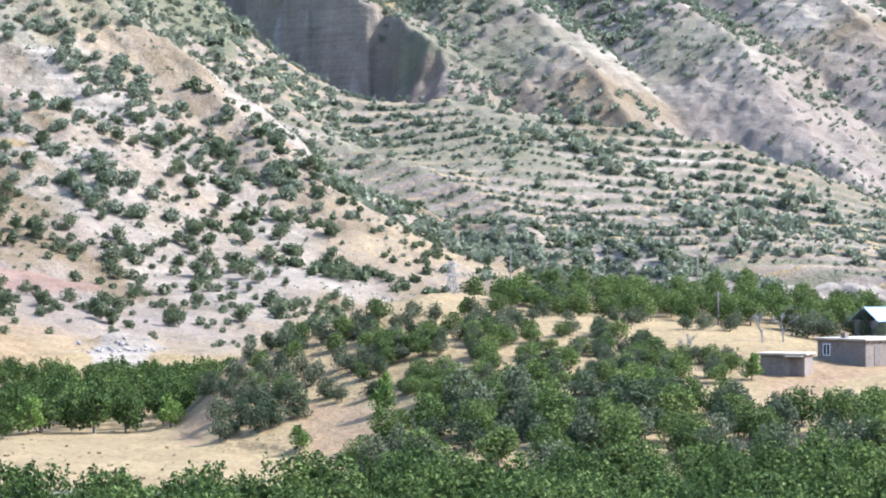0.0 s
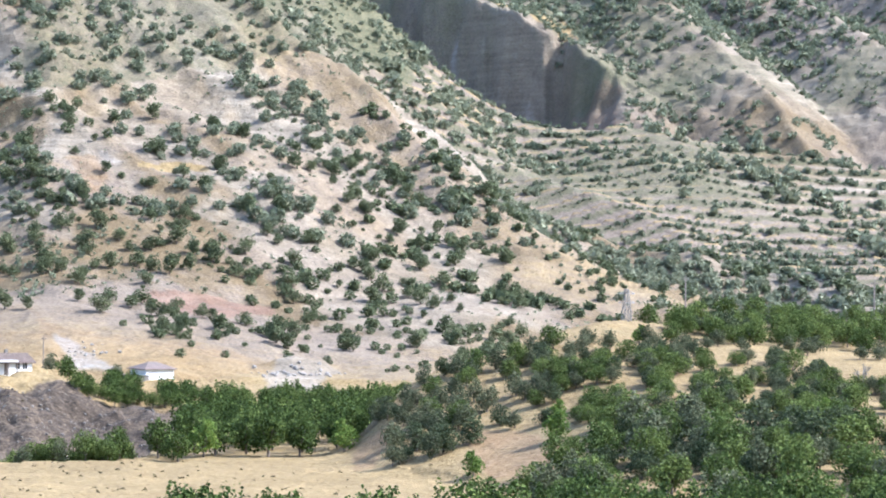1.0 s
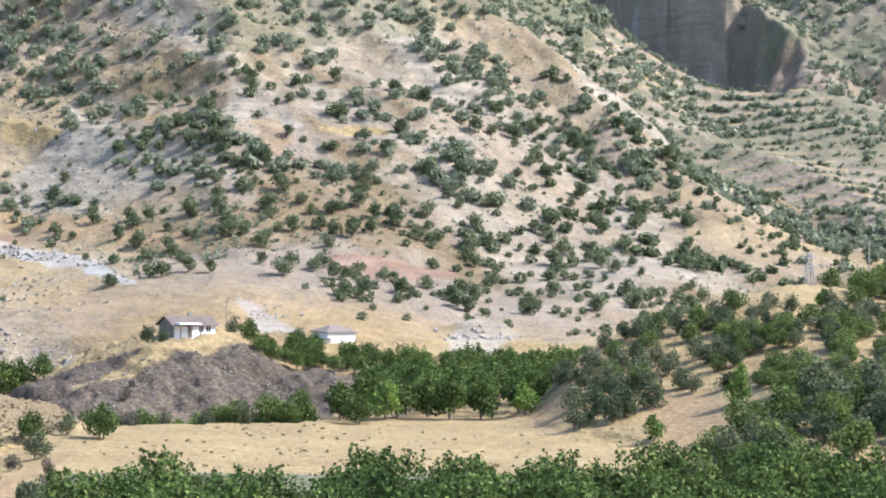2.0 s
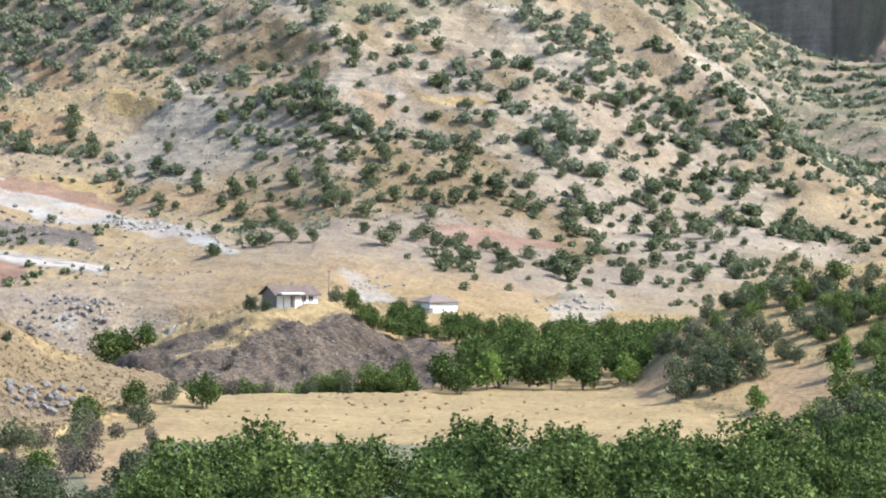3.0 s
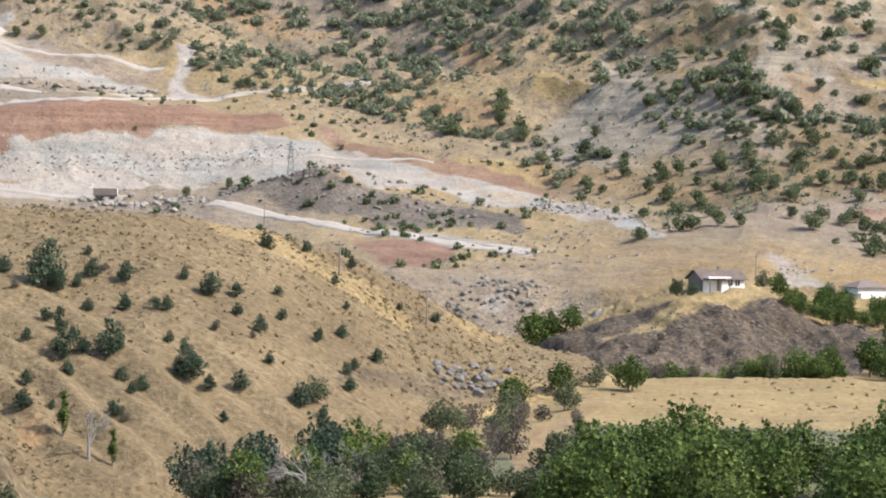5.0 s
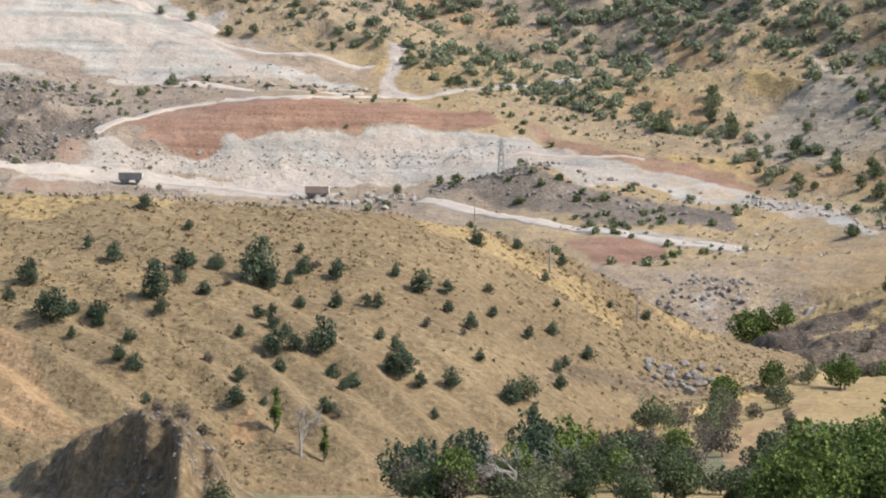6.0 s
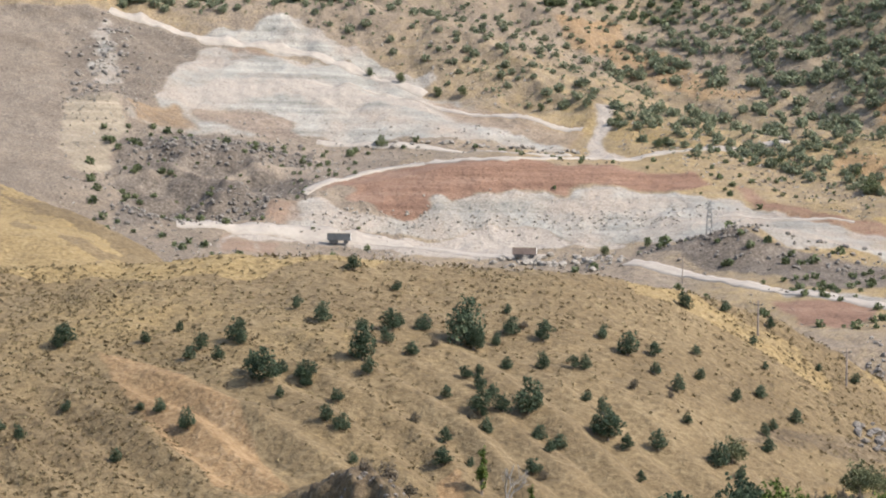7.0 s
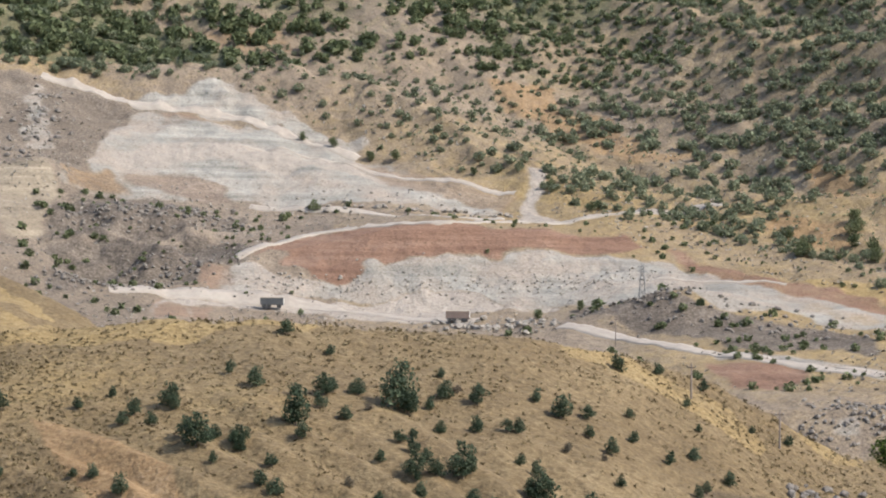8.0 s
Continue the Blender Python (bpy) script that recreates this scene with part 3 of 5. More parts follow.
zone("ochre", 0.5, (-11.6, 628), (-11.15, 612), (-10.92, 594), (-10.87, 560), (-10.67, 560), (-10.72, 593), (-10.95, 610), (-11.4, 626))
zone("weeds", 0.5, (-11.5, 770), (-11.5, 890), (-5.6, 890), (-5.8, 818), (-8.8, 795))
zone("ochre", 0.6, (-22.98, 885), (-22.0, 891), (-21.45, 879), (-20.35, 861), (-18.83, 839), (-19.04, 834), (-20.67, 850), (-21.77, 866), (-22.65, 876))
zone("ochre", 0.6, (-16.77, 803), (-15.48, 785), (-15.48, 772), (-16.66, 789))
zone("straw", 0.85, (-16.96, 727), (-15.46, 722), (-15.46, 713), (-16.75, 720))
zone("ochre", 0.45, (-29.0, 922), (-27.26, 922), (-26.38, 896), (-27.25, 895), (-28.88, 909))
zone("ochre", 0.45, (-31.06, 798), (-30.26, 811), (-29.82, 798), (-31.01, 790))
zone("stony", 0.6, (-32.4, 781), (-31.38, 786), (-31.32, 769), (-32.39, 755))
# bare ground on the knoll
zone("straw", 0.95, (-4.3, 348), (-3.0, 354), (-1.6, 359), (-0.3, 366), (0.9, 376), (1.3, 374), (0.1, 358), (-1.5, 347), (-3.0, 343), (-4.1, 339))
zone("straw", 0.9, (-2.6, 320), (-1.57, 319), (0.17, 321), (0.12, 316), (-1.46, 314), (-2.5, 315))
zone("ochre", 0.6, (-2.9, 318), (-1.79, 312), (-0.7, 295), (-1.03, 286), (-2.2, 290), (-2.6, 302))
zone("ochre", 0.6, (-5.0, 330), (-4.4, 328), (-4.3, 306), (-4.95, 304))
zone("straw", 0.85, (2.79, 364), (3.23, 345), (4.53, 341), (6.05, 339), (5.94, 319), (4.97, 319), (2.9, 340))
zone("straw", 0.8, (1.7, 296), (2.79, 299), (2.58, 285), (1.81, 284))
zone("ochre", 0.6, (6.05, 311), (7.13, 323), (8.5, 330), (8.5, 311), (7.13, 297), (6.7, 287), (6.16, 301))
# the landslip: pale slides below, dry grass along its rim
zone("white", 0.7, (-3.3, 1412), (-3.0, 1425), (-2.85, 1400), (-2.3, 1310), (-3.1, 1330))
zone("pale", 0.6, (-1.95, 1366), (-1.75, 1368), (-1.7, 1300), (-2.1, 1300))
zone("straw", 0.95, (-5.0, 1505), (-3.5, 1466), (-2.5, 1428), (-1.6, 1392), (-0.6, 1358), (-0.9, 1400), (-2.2, 1450), (-3.5, 1490), (-5.0, 1530))
zone("red", 0.45, (-1.4, 1340), (-0.8, 1330), (0.2, 1300), (0.1, 1240), (-1.2, 1250))


def inside(poly, b, r):
    """How far places lie inside an outline: about 1 within, 0 outside."""
    b, r = np.atleast_1d(b), np.atleast_1d(r)
    hit = np.zeros(np.broadcast(b, r).shape, bool)
    n = len(poly)
    for i in range(n):
        (b0, r0), (b1, r1) = poly[i], poly[(i + 1) % n]
        if b0 == b1:
            continue
        cross = ((b >= min(b0, b1)) & (b < max(b0, b1)))
        hit ^= cross & (r < r0 + (b - b0) / (b1 - b0) * (r1 - r0))
    return hit


def stage_ground():
    fine = np.arange(-36.0, 11.6, 0.062)
    left, right = np.arange(-180.0, -36.0, 4.0), np.arange(11.6, 180.0, 4.0)
    bearings = np.concatenate([left, fine, right])
    probe = np.exp(np.linspace(math.log(0.05), math.log(4600), 1500))
    rows = 640
    # spread the rows of each bearing evenly over what shows of the slopes
    dens = []
    for n, b in enumerate(bearings):
        if n % 3 and dens:
            dens.append(dens[-1])
            continue
        z, _ = ground(b + 0 * probe, probe)
        el = np.degrees(np.arctan2(z - EYE, probe))
        gain = np.maximum(np.diff(np.maximum.accumulate(np.maximum(el, -7)), prepend=-7), 0)
        dens.append(gain * 1.0 + 0.0016 + 0.0008 * (probe > 200))
    dens = np.array(dens)
    lo = len(left)
    pad = np.pad(dens[lo:lo + len(fine)], ((16, 16), (0, 0)), mode="edge")
    run = np.cumsum(np.pad(pad, ((1, 0), (0, 0))), 0)
    dens[lo:lo + len(fine)] = (run[33:] - run[:-33])[:len(fine)] / 33
    R = np.empty((len(bearings), rows))
    Z = np.empty_like(R)
    F = np.empty(R.shape, int)
    for i, b in enumerate(bearings):
        c = np.cumsum(dens[i])
        R[i] = np.interp(np.linspace(c[0], c[-1], rows), c, probe)
        Z[i], F[i] = ground(b + 0 * R[i], R[i])
    B = np.repeat(bearings[:, None], rows, 1)
    X, Y = R * np.sin(np.radians(B)), R * np.cos(np.radians(B))
    nb = len(bearings)
    me = bpy.data.meshes.new("ground")
    me.vertices.add(nb * rows)
    me.vertices.foreach_set("co", np.stack([X, Y, Z], -1).reshape(-1).astype(np.float32))
    i = np.arange(nb)[:, None] * rows
    j = ((np.arange(nb) + 1) % nb)[:, None] * rows
    k = np.arange(rows - 1)[None]
    quads = np.stack([j + k, j + k + 1, i + k + 1, i + k], -1).reshape(-1, 4)
    me.loops.add(quads.size)
    me.polygons.add(len(quads))
    me.loops.foreach_set("vertex_index", quads.reshape(-1).astype(np.int32))
    me.polygons.foreach_set("loop_start", np.arange(0, quads.size, 4, dtype=np.int32))
    me.update(calc_edges=True)
    wob_b = 0.19 * rough(X, Y, 18, 4, 61, 0.6)
    wob_r = 4.0 * rough(X, Y, 18, 4, 67, 0.6) * (R / 700)
    masks = {n: np.zeros(R.shape, np.float32) for n in ("straw", "steppe", "stony", "weeds", "red", "burnt_and_shaded", "slate", "ochre", "white", "pale")}
    near_hill = (F == 1) | (F == 2)
    tuft = rough(X, Y, 30, 4, 71)
    masks["straw"][near_hill] = 0.9
    crest_hay = near_hill & (tuft + 0.6 * np.clip((R - 285) / 15, -1, 1) > 0.55)
    masks["steppe"][near_hill] = np.clip(0.95 + 0.35 * rough(X, Y, 40, 4, 78) - 0.2 * np.clip(tuft, 0, 1), 0, 1)[near_hill]
    masks["steppe"][crest_hay] *= 0.45
    masks["straw"][F == 0] = 0.8
    masks["weeds"][F == 0] = np.where((R < 255) & (B > -14), 0.7, np.clip(0.3 + 0.7 * tuft, 0, 0.8) * (R < 255))[F == 0]
    masks["weeds"][F == 3] = np.clip(0.05 + 0.4 * tuft, 0, 1)[F == 3]
    masks["straw"][F == 3] = 0.75
    masks["burnt_and_shaded"][F == 4] = np.where(R < 470, 0.9, 0.0)[F == 4]
    masks["straw"][F == 4] = 0.9
    slope = np.clip(0.5 + 0.6 * rough(X, Y, 90, 4, 73), 0, 1)
    streak = rough(0.77 * X + 0.64 * Y, (0.64 * X - 0.77 * Y) * 0.22, 30, 5, 84, 0.6)
    masks["straw"][F == 5] = (0.30 + 0.4 * slope)[F == 5]
    works = (F == 5) & (B + 1.6 * tuft < -13.6) & (R < 880 - 9 * np.clip(B + 31, 0, 17))
    masks["straw"][works] *= np.where(B < -26, 0.4, 0.85)[works]
    masks["slate"][works & (B + 0.5 * tuft < -29.3)] = 0.45
    masks["stony"][F >= 6] = np.clip(0.26 + 0.5 * rough(X, Y, 60, 4, 79), 0, 1)[F >= 6]
    masks["steppe"][F >= 6] = np.clip(0.3 + 0.4 * rough(X, Y, 70, 4, 82), 0, 0.7)[F >= 6]
    upper = (F == 5) & (R + 14 * tuft > 645) & (B + 1.6 * tuft > -14)
    masks["stony"][upper] = np.clip(0.24 + 0.6 * streak, 0, 0.8)[upper]
    masks["steppe"][upper] = np.clip(0.26 - 0.5 * streak + 0.5 * rough(X, Y, 26, 4, 83), 0, 0.8)[upper]
    masks["weeds"][F >= 6] = np.clip(0.12 + 0.45 * rough(X, Y, 90, 4, 75) + 0.25 * (F == 7), 0, 0.7)[F >= 6]
    for name, amount, outline in ZONES:
        hit = inside(outline, B + wob_b, R + wob_r)
        order = list(masks)
        for other in order[order.index(name) + 1:]:
            masks[other][hit] *= 1 - amount
        masks[name][hit] = amount
    edge = contour(X, Y, R)
    masks["weeds"][(F == 6) & (edge > 0.45) & (edge < 0.78)] = 0.62
    masks["stony"][(F == 6) & (edge > 0.45) & (edge < 0.78)] = 0.1
    masks["straw"][(F == 6) & (edge > 0.9)] = 0.9
    masks["weeds"][(F == 6) & (B < -4)] = np.clip(0.62 + 0.3 * tuft, 0, 0.95)[(F == 6) & (B < -4)]
    wood = (F == 5) & (R > 890) & (B < -12)
    masks["weeds"][wood] = np.clip(0.35 + 0.5 * tuft, 0, 1)[wood]
    for n in ("red", "white", "ochre", "pale", "burnt_and_shaded", "slate", "stony"):  # dust softens the borders
        for axis, w in ((0, 3), (1, 3)):
            run = np.cumsum(np.pad(masks[n], [(w // 2 + 1, w // 2) if a == axis else (0, 0) for a in (0, 1)], mode="edge"), axis)
            masks[n] = ((run[w:] - run[:-w]) if axis == 0 else (run[:, w:] - run[:, :-w])) / w
    for n, v in masks.items():
        v = np.ascontiguousarray(v, dtype=np.float32)
        a = me.attributes.new(n, "FLOAT", "POINT")
        a.data.foreach_set("value", v.reshape(-1))
    me.materials.append(GROUND)
    me.polygons.foreach_set("use_smooth", np.ones(len(quads), bool))
    ob = new("ground", me)
    return tagged(ob, "dry straw-coloured valley land with quarried white and red slopes", "ground", kind="structure")


land = stage_ground()

# ---- plants ----
def part(name, bm, material, parent=None, label=""):
    """One mesh object from a bmesh, under a thing or a part."""
    me = bpy.data.meshes.new(name)
    bm.to_mesh(me)
    bm.free()
    me.materials.append(material)
    ob = new(name, me)
    if parent:
        ob.parent = parent
    if label:
        ob["label"] = label
    return ob


def mesh_of(name, verts, faces, material, smooth=False):
    me = bpy.data.meshes.new(name)
    me.from_pydata(verts, [], faces)
    me.materials.append(material)
    if smooth:
        me.polygons.foreach_set("use_smooth", [True] * len(me.polygons))
    return me


def sprays(rng, lobes, count, size):
    """Leaf sprays: small folded blades scattered through the outer part of the lobes of a crown."""
    verts, faces = [], []
    weights = np.array([l[3] * l[4] for l in lobes])
    pick = rng.choice(len(lobes), count, p=weights / weights.sum())
    for n in pick:
        cx, cy, cz, w, h = lobes[n]
        d = rng.normal(size=3)
        d /= np.linalg.norm(d)
        q = rng.uniform(0.45, 1.06) ** 0.6
        p = np.array([cx, cy, cz]) + d * q * np.array([w, w, h])
        out = d * 0.7 + rng.normal(size=3) * 0.7 + np.array([0, 0, 0.35])
        out /= np.linalg.norm(out)
        side = np.cross(out, rng.normal(size=3))
        side /= np.linalg.norm(side) + 1e-6
        s = size * rng.uniform(0.6, 1.4)
        up = np.cross(side, out)
        k = len(verts)
        verts += [tuple(p - side * s * 0.5), tuple(p + out * s * 0.35 - up * s * 0.22), tuple(p + side * s * 0.55), tuple(p - out * s * 0.1 + up * s * 0.6)]
        faces += [(k, k + 1, k + 2), (k, k + 2, k + 3)]
    return verts, faces


def limb(verts, faces, a, b, ra, rb, sides=6):
    a, b = np.array(a, float), np.array(b, float)
    d = (b - a) / (np.linalg.norm(b - a) + 1e-9)
    u = np.cross(d, (0.3, 0.9, 0.2))
    u /= np.linalg.norm(u)
    v = np.cross(d, u)
    k = len(verts)
    for p, r in ((a, ra), (b, rb)):
        for i in range(sides):
            t = 2 * math.pi * i / sides
            verts.append(tuple(p + r * (math.cos(t) * u + math.sin(t) * v)))
    for i in range(sides):
        j = (i + 1) % sides
        faces.append((k + i, k + j, k + sides + j, k + sides + i))
    faces.append(tuple(k + sides + i for i in range(sides)))


def tree_meshes(name, seed, height, width, trunk, count, size, leaf, lobes_n=9, limbs=7):
    """Trunk with limbs, and a crown of leaf sprays gathered in uneven lobes."""
    rng = np.random.default_rng(seed)
    lobes = []
    base = trunk * 0.45
    for i in range(lobes_n):
        a, q = rng.uniform(0, 2 * math.pi), rng.uniform(0.15, 1.0) ** 0.7
        w = width * rng.uniform(0.17, 0.30)
        z = base + (height - base) * rng.uniform(0.2, 0.86) * (1 - 0.30 * q * q)
        lobes.append((math.cos(a) * q * (width / 2 - w * 0.7), math.sin(a) * q * (width / 2 - w * 0.7), z, w, w * rng.uniform(0.7, 1.05)))
    lobes.append((rng.uniform(-0.1, 0.1) * width, rng.uniform(-0.1, 0.1) * width, base + (height - base) * 0.45, width * 0.3, (height - base) * 0.4))
    top = lobes[0]
    lobes[0] = (top[0] * 0.5, top[1] * 0.5, height - top[4], top[3], top[4])
    for i in range(5):  # upright shoots on top
        a, q = rng.uniform(0, 2 * math.pi), rng.uniform(0, 0.32) * width
        lobes.append((math.cos(a) * q, math.sin(a) * q, height * rng.uniform(0.86, 1.0), width * 0.06, height * 0.12))
    v, f = sprays(rng, lobes, count, size)
    crown = mesh_of("crown", v, f, leaf)
    v, f = [], []
    bend = (rng.uniform(-0.15, 0.15), rng.uniform(-0.15, 0.15), trunk)
    limb(v, f, (0, 0, -0.4), bend, 0.035 * height, 0.026 * height, 8)
    for l in lobes[:limbs]:
        limb(v, f, bend, l[:3], 0.016 * height, 0.005 * height, 5)
    return mesh_of("trunk", v, f, BARK), crown


def plant(name, meshes, place, turn, scale, label, category, group):
    root = tagged(new(name), label, category, group)
    trunk, crown = new("trunk", meshes[0]), new("crown", meshes[1])
    trunk.parent = crown.parent = root
    root.matrix_world = pose(place.x, place.y, place.z, 0, 0, turn) @ Matrix.Diagonal((scale[0], scale[0], scale[1], 1))
    return root


rng = np.random.default_rng(7)
ORCHARD_KINDS = [tree_meshes("orchard", 11 + i, 5.0, 5.4, 1.2, 1300, 0.33, LEAF_ORCHARD, 12) for i in range(5)]
NEAR_KINDS = [tree_meshes("orchard", 21 + i, 5.2, 5.6, 1.2, 2700, 0.25, LEAF_ORCHARD, 14) for i in range(7)]
YELLOW_KIND = tree_meshes("yellow", 51, 4.6, 4.2, 1.0, 1100, 0.32, LEAF_YELLOW, 9)
KNOLL_KINDS = [tree_meshes("knoll", 41 + i, 4.6, 5.6, 0.7, 1500, 0.30, LEAF_KNOLL, 13) for i in range(5)]
GREY_KINDS = [tree_meshes("grey", 31 + i, 5.0, 5.6, 0.9, 1300, 0.32, LEAF_GREY, 11) for i in range(4)]
OAK_KINDS = [tree_meshes("oak", 71 + i, 2.9, 3.1, 0.4, 760, 0.25, LEAF_OAK, 8, 0) for i in range(5)]
JUNIPER_KINDS = [tree_meshes("juniper", 81 + i, 2.7, 3.0, 0.3, 1200, 0.19, LEAF_JUNIPER, 8, 0) for i in range(5)]
DARK_KINDS = [tree_meshes("dark", 55 + i, 4.4, 4.8, 0.6, 1900, 0.26, LEAF_DARK, 10) for i in range(4)]
DRY_KINDS = [tree_meshes("dry", 61 + i, 3.0, 3.6, 0.4, 800, 0.24, LEAF_DRY, 8, 0) for i in range(3)]
TAGS = {
    "dry": ("dry_bush", "withered brown bush in a ravine", "bush", "withered bushes"),
    "dark": ("round_tree", "round dense dark green tree on a dry knoll", "tree", "dark round trees"),
    "knoll": ("leafy_tree", "small leafy green tree on a dry knoll", "tree", "trees on the knoll"),
    "near": ("orchard_tree", "bushy fruit tree with dense fresh green leaves", "tree", "orchard trees"),
    "orchard": ("orchard_tree", "bushy fruit tree with dense fresh green leaves", "tree", "orchard trees"),
    "yellow": ("fruit_tree", "young fruit tree with light yellow-green leaves", "tree", "yellow-green trees"),
    "grey": ("willow_bush", "broad bush with dull grey-green leaves", "bush", "grey-green bushes"),
    "oak": ("juniper_shrub", "round dark green shrub on dry straw-coloured slope", "shrub", "shrubs on the dry hill"),
    "hill_oak": ("hillside_oak", "round dark green oak on a dry stony slope", "tree", "oaks on the hillside"),
}


def put(kind, bearing, r, size=1.0, tall=1.0):
    kinds = {"orchard": ORCHARD_KINDS, "yellow": [YELLOW_KIND], "grey": GREY_KINDS, "oak": JUNIPER_KINDS, "dry": DRY_KINDS, "knoll": KNOLL_KINDS, "dark": DARK_KINDS, "hill_oak": OAK_KINDS, "near": NEAR_KINDS}[kind]
    tags = TAGS[kind]
    return plant(tags[0], kinds[rng.integers(len(kinds))], spot(bearing, r), rng.uniform(0, 360), (size, size * tall), *tags[1:])


# clearings where nothing but grass grows: outlines in bearing and distance
CLEARINGS = [z[2] for z in ZONES if z[0] in ("red", "pale") or (z[0] == "white" and z[1] > 0.8) or (z[0] == "ochre" and z[2][0][1] < 400) or (z[0] == "straw" and z[2][0][0] > -4.4)]


def clear(b, r):
    return any(bool(inside(c, b, float(r))[0]) for c in CLEARINGS)


def grove(b0, b1, near, far, step, kind="orchard", size=1.0, keep=1.0, tall=1.0):
    """Plants in rough rows; the near and far edges may run aslant (distance at b0, at b1)."""
    made = 0
    r = min(near)
    while r < max(far):
        b = b0 + rng.uniform(0, 1) * step / r * 57.3
        while b < b1:
            w = (b - b0) / (b1 - b0)
            bb, rr = b + rng.normal() * 0.17 * step / r * 57.3, r + rng.normal() * 0.17 * step
            if near[0] * (1 - w) + near[1] * w <= r <= far[0] * (1 - w) + far[1] * w and rng.uniform() < keep and not clear(bb, rr):
                put(kind, bb, rr, size * rng.uniform(0.8, 1.2), tall * rng.uniform(0.88, 1.12))
                made += 1
            b += step / r * 57.3
        r += step * 0.95
    return made


# the near orchard, and the one beyond the field
grove(-14.2, 9.5, (158, 166), (200, 240), 6.6, "near", 1.0)
grove(-9.6, -8.0, (326, 326), (335, 338), 4.6, size=0.72)
grove(-8.2, -4.5, (326, 330), (408, 420), 5.8, size=0.86)
grove(-10.4, -8.3, (472, 474), (486, 488), 4.4, size=0.66)
grove(-8.3, -3.6, (462, 464), (486, 488), 4.6, size=0.78)
grove(-13.8, -9.4, (325, 325), (336, 336), 3.6, "grey", 0.5, 0.5)
grove(-13.9, -9.2, (322, 324), (340, 340), 3.8, "knoll", 0.62, 0.85)
grove(-13.6, -8.4, (330, 330), (338, 338), 5.0, "yellow", 0.62, 0.5)
grove(-13.0, -9.4, (324, 324), (332, 332), 5.0, "knoll", 0.55, 0.7)
grove(-13.2, -9.6, (322, 322), (330, 330), 6.0, "dry", 0.6, 0.5)
grove(-14.0, -11.0, (420, 420), (450, 445), 7.0, "dry", 0.5, 0.5)
# the knoll, with the farmyard kept open
CLEARINGS.append(((5.7, 286), (5.7, 340), (9.6, 346), (9.6, 284)))
grove(-4.9, -1.0, (322, 300), (342, 345), 3.8, "grey", 0.44, 0.85)
grove(-4.4, -2.2, (304, 300), (330, 326), 4.4, "grey", 0.55, 0.85)
grove(-4.4, -2.4, (302, 300), (332, 328), 5.4, "dark", 0.42, 0.5, 0.85)
grove(-4.8, -0.6, (325, 310), (350, 358), 4.4, "knoll", 0.5, 0.5)
grove(-1.6, 9.5, (250, 250), (298, 284), 6.2, "grey", 0.75, 0.6)
grove(-1.6, 9.5, (246, 246), (296, 282), 6.0, "knoll", 0.78, 0.7)
grove(-1.2, 9.5, (252, 262), (306, 296), 7.0, "dark", 0.7, 0.5, 0.85)
grove(-2.0, 6.2, (306, 302), (352, 350), 3.8, "grey", 0.42, 0.6, 0.9)
grove(-3.4, 5.6, (312, 300), (346, 345), 5.4, "dark", 0.5, 0.35, 0.85)
grove(-1.2, 5.8, (284, 290), (334, 340), 4.0, "knoll", 0.54, 0.62, 0.85)
grove(-1.9, 5.6, (284, 300), (348, 345), 13.0, "yellow", 0.55, 0.5)
for bearing, distance, size in ((2.1, 362, 0.85), (2.5, 364, 0.6), (1.6, 363, 0.55), (3.3, 284, 1.0), (3.8, 280, 1.1), (4.3, 286, 0.9), (3.0, 276, 0.9), (-2.2, 316, 0.55), (-2.7, 308, 0.7), (-3.3, 306, 0.8), (-3.8, 310, 0.75)):
    put("dark", bearing, distance, size, 0.85)
grove(6.2, 9.5, (342, 347), (356, 358), 4.6, "grey", 0.6, 0.8)
grove(0.7, 9.5, (352, 350), (380, 388), 4.2, "knoll", 0.6, 0.97)
CLEARINGS.pop()
grove(7.2, 9.4, (286, 286), (300, 300), 4.6, "grey", 0.55, 0.6)
# the ravine under the dry hill
grove(-22.0, -14.6, (184, 172), (216, 222), 4.8, "grey", 0.56, 0.5, 0.9)
grove(-22.0, -14.8, (186, 176), (220, 226), 6.0, "dark", 0.62, 0.5, 0.9)
grove(-22.0, -14.6, (190, 180), (226, 236), 5.6, "dry", 0.7, 0.55)
grove(-21.0, -14.8, (186, 176), (230, 240), 8.0, "knoll", 0.6, 0.55)
grove(-22.4, -19.0, (206, 210), (228, 236), 4.8, "oak", 1.25, 0.7, 1.3)
grove(-19.5, -14.4, (232, 238), (268, 288), 6.0, "grey", 0.5, 0.5)
grove(-19.5, -14.6, (228, 240), (262, 290), 6.5, "dry", 0.6, 0.5)
grove(-20.6, -17.6, (236, 250), (244, 262), 4.6, "knoll", 0.55, 0.6)
